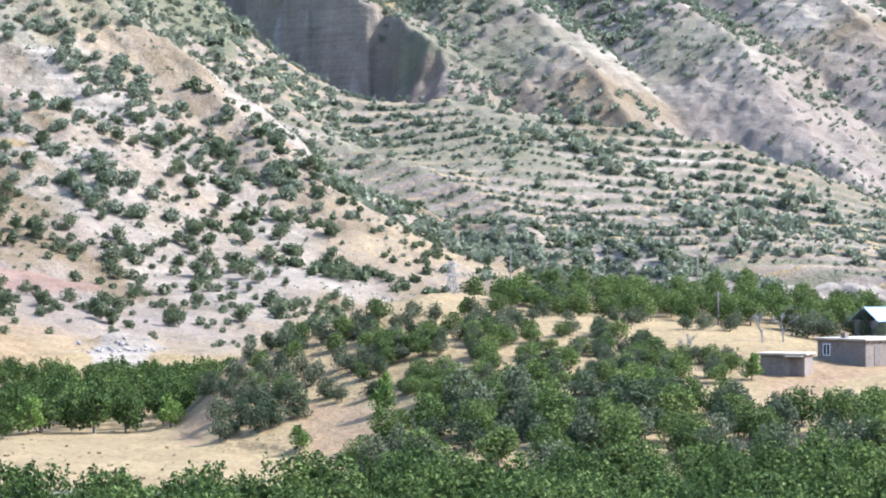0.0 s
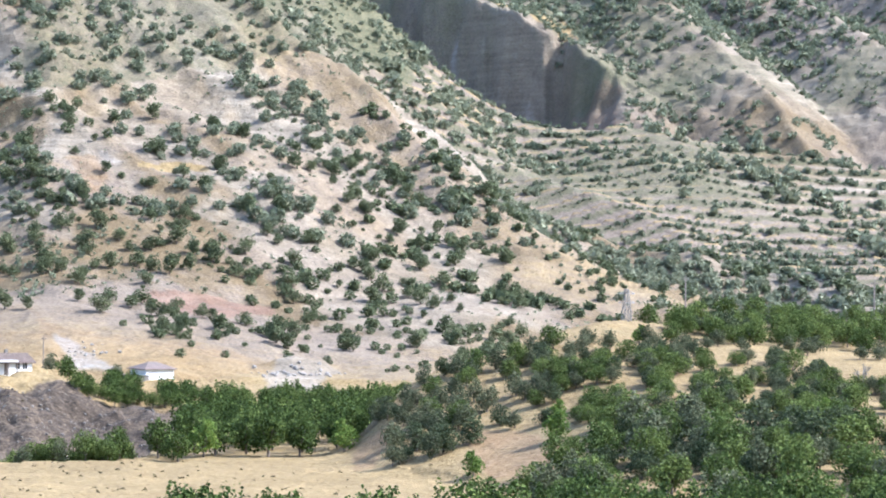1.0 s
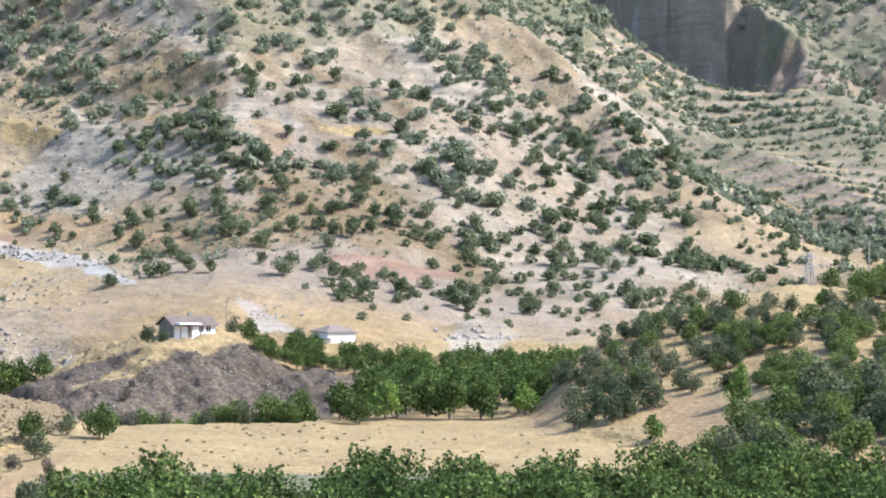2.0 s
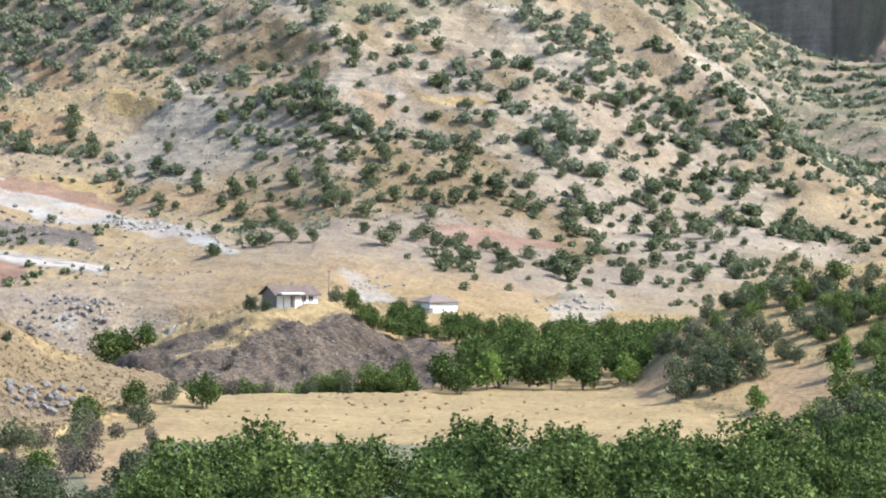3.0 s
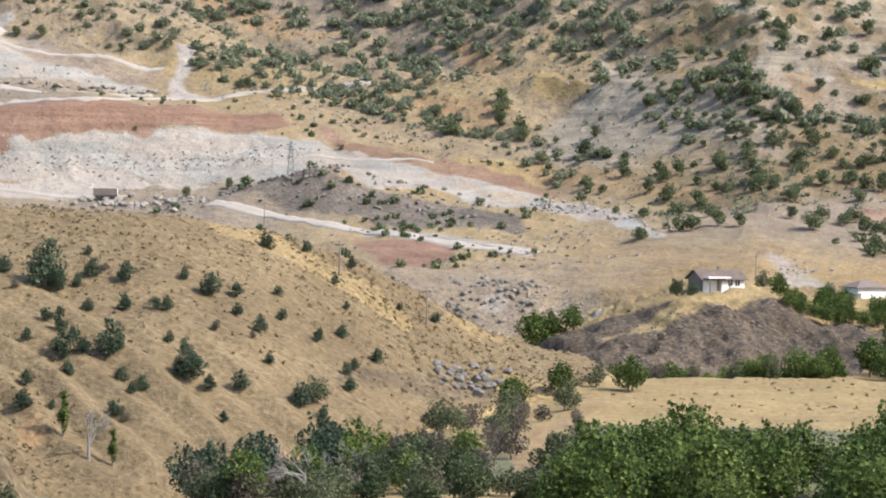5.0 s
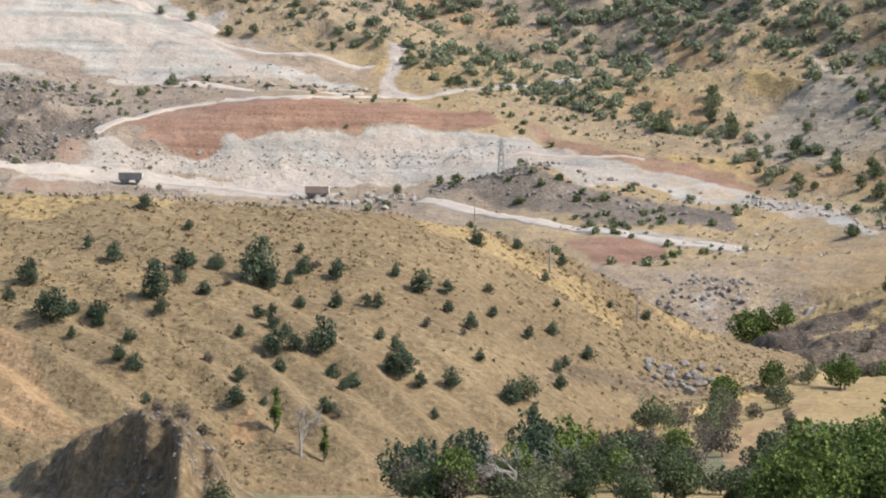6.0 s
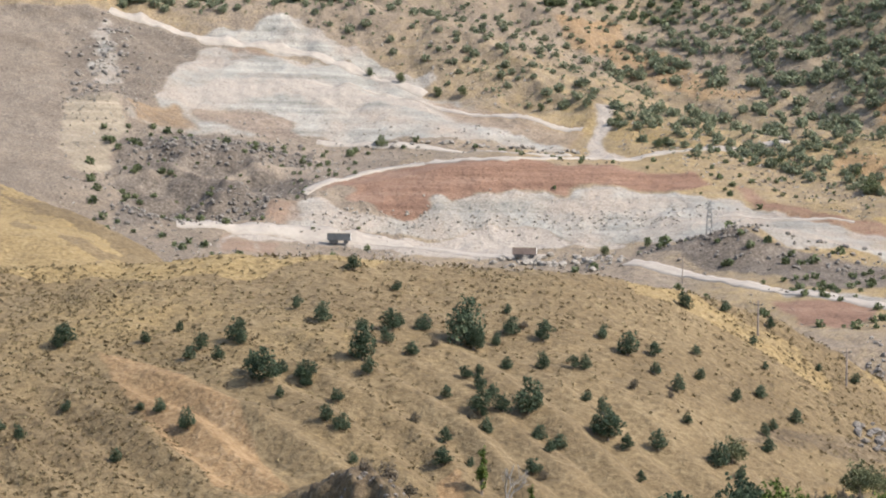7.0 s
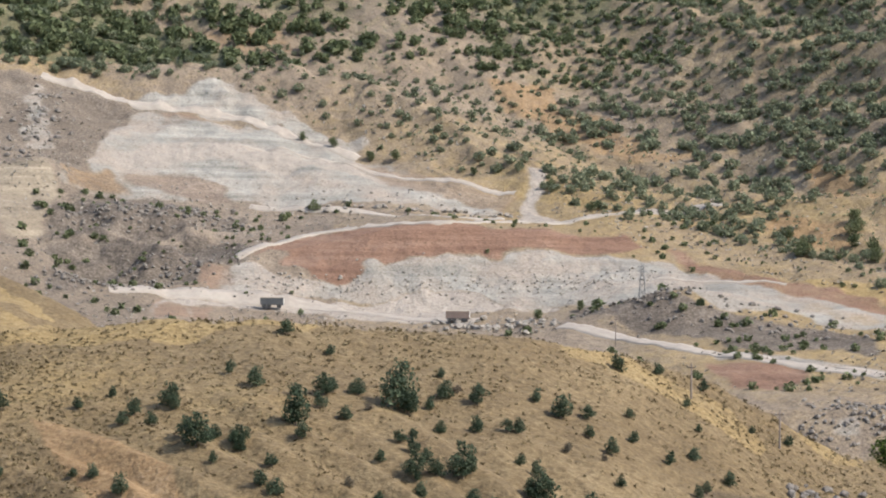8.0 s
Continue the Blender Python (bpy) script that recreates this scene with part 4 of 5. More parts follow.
for bearing, distance, kind, size in ((-15.6, 282, "orchard", 0.7), (-14.7, 296, "orchard", 0.62), (-13.3, 298, "orchard", 0.75), (-14.0, 302, "grey", 0.45), (-17.0, 262, "grey", 0.6),
                                      (-15.25, 468, "orchard", 1.25), (-14.9, 470, "orchard", 1.05), (-14.5, 470, "orchard", 0.8), (-12.5, 484, "dark", 0.62), (-12.2, 483, "dark", 0.45), (-10.85, 500, "grey", 0.6), (-9.6, 505, "grey", 0.5),
                                      (-18.6, 238, "orchard", 0.8), (-19.2, 240, "orchard", 0.6), (-20.1, 238, "orchard", 0.55), (-7.9, 330, "yellow", 0.9), (-5.2, 332, "yellow", 0.8), (-1.1, 300, "yellow", 0.7), (6.0, 306, "yellow", 0.6)):
    put(kind, bearing, distance, size)

for k in range(9):  # the row along the edge of the burnt bank
    put("orchard", -10.35 + 0.24 * k, 469 + 2 * (k % 3), 0.6, 0.9)

# shrubs standing singly on the dry hill: bearing, distance, width
UPPER_SHRUBS = [(-26.81, 294, 1.7), (-25.95, 290, 1.2), (-27.36, 279, 2.1), (-26.62, 277, 1.5), (-26.10, 278, 2.4), (-25.41, 279, 1.9), (-24.54, 277, 4.2), (-24.02, 278, 1.3), (-23.70, 281, 2.0), (-23.10, 280, 2.0), (-21.48, 282, 2.6), (-20.97, 284, 1.6), (-20.96, 279, 1.3), (-26.60, 268, 3.0), (-25.63, 272, 1.7), (-26.15, 274, 1.6), (-29.04, 274, 2.3), (-29.72, 273, 1.7), (-29.93, 269, 1.4), (-29.42, 269, 1.5), (-28.54, 262, 3.5), (-28.16, 266, 1.4)]
MIDDLE_SHRUBS = [(-27.65, 264, 2.3), (-27.69, 263, 1.3), (-30.81, 275, 1.3), (-32.34, 276, 2.6), (-27.06, 260, 1.4), (-30.51, 258, 1.4), (-30.86, 259, 1.1), (-29.94, 254, 1.8), (-32.27, 260, 1.1), (-31.31, 250, 1.3), (-33.17, 253, 1.4), (-33.54, 253, 1.2), (-26.94, 253, 1.8), (-27.27, 254, 1.5), (-25.02, 250, 1.9), (-24.27, 261, 2.5), (-24.16, 258, 1.5), (-23.35, 262, 3.0), (-23.80, 272, 1.3), (-23.14, 273, 1.6), (-22.52, 274, 1.3), (-22.26, 267, 1.3)]
LOWER_SHRUBS = [(-21.93, 266, 1.5), (-21.81, 261, 3.1), (-20.88, 263, 1.9), (-22.73, 257, 1.7), (-23.12, 258, 1.7), (-23.27, 252, 1.7), (-23.89, 261, 1.9), (-24.61, 268, 1.5), (-24.34, 266, 1.5), (-20.52, 277, 1.6), (-20.09, 283, 1.3), (-18.90, 287, 1.6), (-19.38, 282, 1.2), (-18.24, 285, 1.5), (-18.77, 273, 1.6), (-19.68, 264, 2.3), (-20.41, 301, 1.7), (-19.63, 305, 1.3), (-19.08, 300, 1.0), (-17.83, 304, 0.9), (-17.13, 307, 1.3), (-18.76, 307, 1.2)]
for row in (UPPER_SHRUBS, MIDDLE_SHRUBS, LOWER_SHRUBS):
    for bearing, distance, wide in row:
        put("oak", bearing, distance, wide / 2.8, rng.uniform(0.75, 1.1))
        if wide > 2.2:
            put("oak", bearing + rng.normal() * 0.22, distance + rng.normal() * 2, wide / 5.5, 1.1)
grove(-30.0, -17.5, (243, 258), (284, 300), 9.0, "oak", 0.34, 0.35, 1.1)
grove(-27.0, -18.0, (243, 248), (280, 290), 8.0, "dry", 0.3, 0.4)
grove(-26.0, -18.5, (243, 250), (272, 280), 5.5, "oak", 0.42, 0.4, 1.1)


def tufts(rg, places, heights, blades, spread, blade):
    """Blades thrown round many places: a triangle each."""
    n = len(places)
    d = rg.normal(size=(n, blades, 3))
    d /= np.linalg.norm(d, axis=2)[..., None]
    h = heights[:, None, None]
    c = places[:, None] + d * rg.uniform(0.5, 1.0, (n, blades, 1)) * h * np.array(spread)
    a, e = rg.normal(size=(n, blades, 3)) * h * blade, rg.normal(size=(n, blades, 3)) * h * blade
    return np.stack([c - a - e * 0.5, c + a - e * 0.5, c + e], 2).reshape(-1, 3)


def soup(name, V, material, label, category):
    """Loose triangles as one object that nobody could count."""
    me = bpy.data.meshes.new(name)
    me.vertices.add(len(V))
    me.vertices.foreach_set("co", V.reshape(-1).astype(np.float32))
    me.loops.add(len(V))
    me.polygons.add(len(V) // 3)
    me.loops.foreach_set("vertex_index", np.arange(len(V), dtype=np.int32))
    me.polygons.foreach_set("loop_start", np.arange(0, len(V), 3, dtype=np.int32))
    me.update(calc_edges=True)
    me.materials.append(material)
    return tagged(new(name, me), label, category, kind="stuff")


# belts of dense scrub, and slopes nearly bare of it: how much more or less grows, outline in bearing and distance
WOODS = [
    (0.22, ((-22.66, 903), (-21.57, 924), (-15.51, 864), (-15.48, 785), (-17.42, 826), (-18.83, 847), (-20.47, 874), (-21.57, 903))),
    (0.35, ((-20.12, 780), (-18.93, 814), (-17.83, 763), (-16.64, 726), (-17.18, 724), (-19.13, 752))),
    (0.16, ((-32.34, 899), (-27.04, 924), (-22.88, 890), (-23.3, 848), (-23.95, 839), (-25.27, 852), (-26.37, 872), (-30.28, 884), (-32.32, 870))),
    (0.16, ((-11.5, 770), (-11.5, 890), (-5.6, 890), (-5.8, 818), (-8.8, 795))),
    (0.10, ((-36, 880), (-31, 886), (-26.5, 862), (-22.2, 818), (-20.6, 780), (-17.5, 772), (-14, 800), (-12, 800), (-10, 1000), (-36, 1000))),
    (0.22, ((-24, 930), (-22.5, 880), (-20.5, 850), (-17, 830), (-12, 810), (-9, 800), (-7, 1000), (-24, 1000))),
    (0.22, ((-22, 810), (-20.5, 812), (-20.6, 785), (-21.8, 790))),
    (0.35, ((-20.0, 782), (-19.0, 786), (-17.2, 765), (-16.2, 730), (-17.6, 738), (-19.4, 752))),
    (0.20, ((-13.46, 750), (-10.86, 723), (-9.88, 707), (-8.68, 711), (-7.8, 687), (-5.83, 684), (-5.71, 674), (-9.97, 647), (-11.82, 668), (-11.29, 695), (-13.24, 731))),
    (0.30, ((-7.5, 795), (-6.3, 800), (-4.54, 785), (-3.34, 785), (-2.57, 768), (-1.5, 790), (-1.27, 770), (-2.57, 745), (-4.53, 748), (-5.96, 750), (-6.73, 775))),
    (0.10, ((-15.41, 829), (-12.18, 795), (-9.79, 795), (-8.92, 786), (-9.35, 761), (-10.22, 773), (-11.85, 766), (-14.11, 769), (-15.4, 784))),
    (0.22, ((-9.31, 616), (-8.44, 633), (-6.25, 630), (-6.25, 618), (-7.78, 600), (-9.09, 586))),
    (0.22, ((-3.2, 632), (-2.33, 661), (-1.89, 632), (-3.08, 595))),
    (0.5, ((-7.43, 792), (-6.03, 804), (-5.6, 782), (-6.89, 778))),
    (-0.07, ((-9.34, 750), (-8.25, 753), (-6.39, 738), (-4.53, 746), (-5.62, 710), (-6.04, 676), (-7.8, 685), (-8.68, 713), (-9.56, 725))),
    (-0.05, ((-5.61, 709), (-4.53, 732), (-1.26, 713), (-1.25, 659), (-3.42, 658), (-5.6, 672))),
    (-0.5, ((-15, 620), (-12.14, 622), (-10.18, 618), (-9.31, 602), (-8.43, 584), (-8.65, 540), (-15, 540))),
]


def woods(b, r):
    more = 0.0 * b
    for gain, outline in WOODS:
        more = more + gain * inside(outline, b + 0.1 * np.sin(r * 0.4), r)
    return more


def strewn(rg, count, b0, b1, r0, r1, patch, cover, seed, forms, rows=0.0, apart=0.0):
    """Random places on ground of the given forms, gathered in patches and kept off the clearings."""
    n = count * 8
    b, r = rg.uniform(b0, b1, n), np.sqrt(rg.uniform(r0 ** 2, r1 ** 2, n))
    x, y = r * np.sin(np.radians(b)), r * np.cos(np.radians(b))
    ok = cover + (0.5 if apart == 0 else 0.16) * rough(0.77 * x + 0.64 * y, (0.64 * x - 0.77 * y) * 0.3, patch, 4, seed) + woods(b, r) > rg.uniform(0, 1.0, n)
    if rows:  # along the edges of old terraces
        ok &= (contour(x, y, r) + 0.5) % 1.0 < rows
    for outline in CLEARINGS:
        ok &= ~inside(outline, b, r)
    b, r, x, y = b[ok], r[ok], x[ok], y[ok]
    z, f = ground(b, r)
    keep = np.isin(f, forms)
    p = np.stack([x, y, z], 1)[keep]
    if apart:  # crowns that stand clear of one another
        _, first = np.unique(np.floor(p[:, :2] / apart).astype(np.int64) @ np.array([100003, 1]), return_index=True)
        p = p[np.sort(first)]
    return p[:count]


def scrub(name, count, b0, b1, r0, r1, leaf, height, blades, seed, label, patch, cover, forms, rows=0.0, apart=0.0, blade=0.15):
    rg = np.random.default_rng(seed)
    p = strewn(rg, count, b0, b1, r0, r1, patch, cover, seed, forms, rows, apart)
    h = height * rg.uniform(0.5, 1.35, len(p)) * (0.75 + 0.5 * (rough(p[:, 0], p[:, 1], 60, 2, seed + 3) + 0.5))
    p[:, 2] += h * 0.38
    return soup(name, tufts(rg, p, h, blades, (0.55, 0.55, 0.45), blade), leaf, label, "shrubs")


CLEARINGS.append(((-36, 500), (-36, 880), (-31, 884), (-29, 876), (-26.5, 858), (-24, 832), (-22.2, 815), (-20.6, 776), (-19, 770), (-16.5, 738), (-14.5, 690), (-13.5, 640), (-14, 500)))
CLEARINGS.append(((-4.8, 1440), (-4.8, 1490), (-3.4, 1442), (-1.6, 1370), (0, 1322), (0, 1290), (-0.8, 1300), (-2.2, 1310), (-3.4, 1385)))
oaks = strewn(np.random.default_rng(99), 300, -17.5, -1.5, 600, 765, 30, 0.12, 99, (5,), 0.0, 6.0)
for x, y, z in oaks:
    put("hill_oak", math.degrees(math.atan2(x, y)), math.hypot(x, y), rng.uniform(0.7, 1.75), rng.uniform(0.7, 0.95))
for b, r in ((-26.6, 851), (-26.0, 846), (-25.3, 840), (-24.8, 838), (-23.3, 826), (-26.35, 790), (-21.0, 788), (-21.8, 808), (-20.85, 790), (-22.0, 700), (-21.2, 706)):
    put("hill_oak", b, r, rng.uniform(0.8, 1.2))
scrub("hillside_scrub", 5200, -35, 5, 700, 1000, LEAF_HAZED, 2.5, 170, 101, "dark green oak scrub dotted over dry stony hillside", 26, 0.10, (5,), 0.0, 3.6, 0.08)
scrub("hillside_brush", 9000, -34, 3, 640, 960, LEAF_HAZED, 0.75, 12, 141, "low dry brush over stony hillside", 20, 0.45, (5,), 0.0, 0.0, 0.2)
scrub("slope_scrub", 2400, -14, -2, 850, 1050, LEAF_HAZED, 2.3, 80, 151, "scrub scattered over a high brown slope", 30, 0.22, (6,), 0.0, 3.2, 0.11)
scrub("upper_woodland", 2600, -35, -12, 890, 1000, LEAF_OAK, 3.0, 90, 121, "dense dark oak woodland high on the hillside", 70, 0.5, (5,), 0.0, 0.0, 0.12)
rg = np.random.default_rng(77)
b = rg.uniform(-2.2, 6.5, 330)
r = np.interp(b, (-2.2, -0.9, 0.07, 1.7, 5, 7.5), (792, 778, 770, 765, 755, 750)) + rg.normal(size=330) * 9 - 6
p = np.stack([r * np.sin(np.radians(b)), r * np.cos(np.radians(b)), ground(b, r)[0] + 0.7], 1)
soup("spur_tree_line", tufts(rg, p, rg.uniform(1.3, 3.4, 330), 80, (0.55, 0.55, 0.5), 0.15), LEAF_HAZED, "row of green trees along the crest of a spur", "trees")
scrub("spur_scrub", 420, -5, 7, 680, 800, LEAF_OAK, 2.3, 70, 131, "dark bushes along a bare stony spur", 30, 0.45, (5,))
scrub("lower_scrub", 780, -16, 6, 575, 760, LEAF_OAK, 1.9, 150, 103, "dark green bushes dotted over pale stony lower slope", 24, 0.06, (5,), 0.0, 3.4, 0.08)
scrub("ridge_scrub", 3600, -10, 11, 880, 1060, LEAF_HAZED, 1.35, 40, 105, "dark bushes in rows on a terraced ridge", 40, 0.5, (6,), 0.25)
scrub("ridge_trees", 420, -10, 11, 850, 1060, LEAF_HAZED, 3.2, 60, 115, "dark bushes scattered on a terraced ridge", 40, 0.4, (6,))
scrub("mountain_scrub", 9000, -9, 11, 1200, 1640, LEAF_HAZED, 2.8, 34, 107, "dark green woodland patches on a far mountain", 70, 0.42, (7,))
del CLEARINGS[-2:]
scrub("bench_scrub", 110, -31.5, -26.6, 715, 792, LEAF_OAK, 2.2, 110, 161, "dark green bushes among grey rubble of a quarry bench", 14, 0.4, (5,), 0.0, 3.0, 0.1)
scrub("quarry_scrub", 300, -32, -14, 600, 790, LEAF_OAK, 1.7, 50, 109, "small dark bushes on stony ground about the quarry", 24, 0.2, (5,))
rg = np.random.default_rng(5)
p = strewn(rg, 13000, -35, -13, 238, 330, 18, 0.5, 51, (1, 2))
soup("dry_tufts", tufts(rg, p, rg.uniform(0.15, 0.5, len(p)), 8, (0.6, 0.6, 0.5), 0.22), GRASS, "brown dry grass tufts over the straw-coloured hill", "grass")
p = strewn(rg, 700, -16, 9, 262, 480, 14, 0.1, 53, (0, 3, 4))
soup("field_weeds", tufts(rg, p, rg.uniform(0.12, 0.5, len(p)), 14, (0.6, 0.6, 0.5), 0.2), GRASS, "dry weeds along fields and banks", "grass")

# ---- roads ----
ROADS = []
ROADS.append(("face_path", 2.2, [(-27.77, 835.1), (-26.35, 833.8), (-24.82, 821.9), (-23.18, 810.8), (-22.41, 806.9)]))
ROADS.append(("bench_path", 2.5, [(-27.65, 794.7), (-25.46, 787.1), (-23.72, 772.1), (-22.62, 772.8)]))
ROADS.append(("cut_path", 1.6, [(-19.89, 723.7), (-18.69, 722.0), (-17.18, 719.7)]))
ROADS.append(("haul_road", 6, [(-30.33, 723.1), (-28.82, 723.7), (-27.51, 722.0), (-26.31, 720.8), (-24.78, 709.4), (-23.15, 698.7)]))
ROADS.append(("quarry_road", 4.5, [(-21.62, 681.6), (-20.42, 669.1), (-19.33, 652.7), (-17.70, 632.7), (-15.36, 614.2)]))
ROADS.append(("bench_road", 4, [(-25.46, 764.2), (-23.93, 749.6), (-22.30, 773.4), (-20.99, 780.8), (-19.79, 784.6), (-19.03, 790.9), (-18.3, 789.0)]))
ROADS.append(("crest_track", 4, [(-31.68, 880.4), (-30.82, 876.9), (-29.73, 867.1), (-28.10, 864.3), (-26.79, 852.7), (-25.48, 840.5)]))
ROADS.append(("face_track", 3.5, [(-27.90, 741.3), (-27.31, 751.4), (-26.33, 761.1), (-25.46, 762.3)]))
ROADS.append(("quarry_road_lower", 3, [(-16.24, 626.6), (-15.15, 615.7)]))


def road(name, width, stops, label):
    """A dusty track laid on the ground, a little crowned, with broken edges."""
    verts, faces = [], []
    pts = []
    for (b0, r0), (b1, r1) in zip(stops, stops[1:]):
        n = max(2, int(abs(b1 - b0) / 0.06) + int(abs(r1 - r0) / 2))
        pts += [(b0 + (b1 - b0) * k / n, r0 + (r1 - r0) * k / n) for k in range(n)]
    pts.append(stops[-1])
    # ease the bends
    arr = np.array(pts)
    ker = np.hanning(13) / np.hanning(13).sum()
    arr = np.stack([np.convolve(np.pad(arr[:, a], 6, mode="edge"), ker, mode="valid") for a in (0, 1)], 1)
    xy = np.stack([arr[:, 1] * np.sin(np.radians(arr[:, 0])), arr[:, 1] * np.cos(np.radians(arr[:, 0]))], 1)
    d = np.gradient(xy, axis=0)
    d /= np.linalg.norm(d, axis=1)[:, None] + 1e-9
    side = np.stack([d[:, 1], -d[:, 0]], 1)
    steps = (-0.5, -0.46, -0.2, 0.2, 0.46, 0.5)
    for i, (p, s) in enumerate(zip(xy, side)):
        k = np.array(steps)
        w = width * (1 + 0.22 * ripple(i * 0.21 + 5 * k, k * 0 + width * 3.1, 4))
        q = p[None] + s[None] * (w * k)[:, None]
        z, _ = ground(np.degrees(np.arctan2(q[:, 0], q[:, 1])), np.hypot(q[:, 0], q[:, 1]))
        z = z + np.where(np.abs(k) < 0.48, 0.22, -0.5)
        verts += [(float(a), float(b), float(c)) for (a, b), c in zip(q, z)]
    for i in range(len(xy) - 1):
        for k in range(len(steps) - 1):
            a = i * len(steps) + k
            faces.append((a, a + 1, a + 1 + len(steps), a + len(steps)))
    ob = new(name, mesh_of(name, verts, faces, ROAD_DUST, True))
    return tagged(ob, label, "road", kind="structure")


for name_, width_, stops_ in ROADS:
    road(name_, width_, stops_, "pale dusty unpaved track across the quarry slope")


# ---- buildings ----
def box_bm(bm, x0, y0, z0, x1, y1, z1):
    c = [bm.verts.new(p) for p in ((x0, y0, z0), (x1, y0, z0), (x1, y1, z0), (x0, y1, z0), (x0, y0, z1), (x1, y0, z1), (x1, y1, z1), (x0, y1, z1))]
    for f in ((0, 3, 2, 1), (4, 5, 6, 7), (0, 1, 5, 4), (1, 2, 6, 5), (2, 3, 7, 6), (3, 0, 4, 7)):
        bm.faces.new([c[i] for i in f])
    return c


def boxes(name, parent, material, rows, label="", soft=0.0):
    bm = bmesh.new()
    for row in rows:
        box_bm(bm, *row)
    if soft:
        bmesh.ops.bevel(bm, geom=list(bm.edges), offset=soft, segments=1, affect="EDGES")
    return part(name, bm, material, parent, label)


def window(parent, x, y, z, w, h, face, frame_mat):
    """A framed window set in a wall: face gives the side of the house it is in (front: -y, left: -x, right: +x)."""
    def put_box(name, mat, u0, u1, z0, z1, out, par):
        if face == "front":
            return boxes(name, par, mat, [(x + u0, y - out, z + z0, x + u1, y + 0.05, z + z1)])
        if face == "left":
            return boxes(name, par, mat, [(x - out, y + u0, z + z0, x + 0.05, y + u1, z + z1)])
        return boxes(name, par, mat, [(x - 0.05, y + u0, z + z0, x + out, y + u1, z + z1)])
    pane = put_box("window", GLASS, -w / 2, w / 2, 0, h, 0.02, parent)
    t = 0.09
    for u0, u1, z0, z1 in ((-w / 2 - t, -w / 2, -t, h + t), (w / 2, w / 2 + t, -t, h + t), (-w / 2, w / 2, h, h + t), (-w / 2, w / 2, -t, 0), (-0.03, 0.03, 0, h)):
        put_box("frame", frame_mat, u0, u1, z0, z1, 0.07, pane)


def set_down(thing, bearing, r, turn, sink=0.0):
    p = spot(bearing, r)
    thing.matrix_world = pose(p.x, p.y, p.z - sink, 0, 0, turn)
    return thing


def farmhouse(bearing, r, turn):
    """White house with a brown tiled gable roof and a small porch."""
    h = tagged(new("farmhouse"), "white farmhouse with brown tiled gable roof and small porch", "house")
    L, D, H, up = 7.6, 5.4, 2.1, 1.25
    boxes("wall", h, WHITEWASH, [(-L / 2, -D / 2, -1.5, L / 2, D / 2, H)], "whitewashed wall")
    # gable end turned from the sun: shade put into its wall colour
    bm = bmesh.new()
    e = [bm.verts.new(p) for p in ((-L / 2 - 0.03, -D / 2, -1.5), (-L / 2 - 0.03, D / 2, -1.5), (-L / 2 - 0.03, D / 2, H), (-L / 2 - 0.03, 0, H + up), (-L / 2 - 0.03, -D / 2, H),
                                   (-L / 2 + 0.12, -D / 2, -1.5), (-L / 2 + 0.12, D / 2, -1.5), (-L / 2 + 0.12, D / 2, H), (-L / 2 + 0.12, 0, H + up), (-L / 2 + 0.12, -D / 2, H))]
    bm.faces.new([e[i] for i in (4, 3, 2, 1, 0)])
    bm.faces.new([e[i] for i in (5, 6, 7, 8, 9)])
    for a, b in ((0, 1), (1, 2), (2, 3), (3, 4), (4, 0)):
        bm.faces.new([e[a], e[b], e[b + 5], e[a + 5]])
    part("gable", bm, DARK_WALL, h, "gable wall with its shade painted dark")
    for sgn in (-1, 1):
        bm = bmesh.new()
        o, t = 0.5, 0.14
        y0, z0 = sgn * (D / 2 + o), H - o * up / (D / 2)
        lo = [(-L / 2 - o, y0, z0), (L / 2 + o, y0, z0), (L / 2 + o, 0, H + up), (-L / 2 - o, 0, H + up)]
        a = [bm.verts.new(p) for p in lo] + [bm.verts.new((x, y, z + t)) for x, y, z in lo]
        for f in ((0, 1, 2, 3), (7, 6, 5, 4), (0, 4, 5, 1), (1, 5, 6, 2), (2, 6, 7, 3), (3, 7, 4, 0)):
            bm.faces.new([a[i] for i in f])
        roof = part("roof", bm, TILE, h, "brown tiled roof slope")
        rows = 14
        for k in range(rows):
            q = k / rows
            y, z = y0 * (1 - q), z0 + (H + up - z0) * q + t
            boxes("tile_course", roof, TILE, [(-L / 2 - o, min(y, y - sgn * 0.12), z - 0.02, L / 2 + o, max(y, y - sgn * 0.12), z + 0.07)])
    boxes("porch_beam", h, WHITEWASH, [(-L / 2 + 0.2, -D / 2 - 1.9, 2.15, 0.4, -D / 2 - 0.01, 2.4)], "white porch roof slab")
    for x in (-L / 2 + 0.4, -1.6, 0.2):
        boxes("porch_post", h, TIMBER, [(x, -D / 2 - 1.8, -1.5, x + 0.16, -D / 2 - 1.64, 2.15)])
    boxes("door", h, TIMBER, [(-1.2, -D / 2 - 0.06, 0, -0.4, -D / 2 + 0.1, 2.0)])
    for x in (1.2, 2.5):
        window(h, x, -D / 2, 0.9, 0.8, 1.0, "front", WHITEWASH)
    boxes("chimney", h, DARK_WALL, [(0.4, 0.3, H + 1.0, 0.9, 0.8, H + up + 0.7)])
    bm = bmesh.new()
    box_bm(bm, -2.62, 0.3, H + up - 0.4, -2.56, 0.36, H + up + 1.5)
    part("aerial", bm, STEEL, h)
    return set_down(h, bearing, r, turn, 0.5)


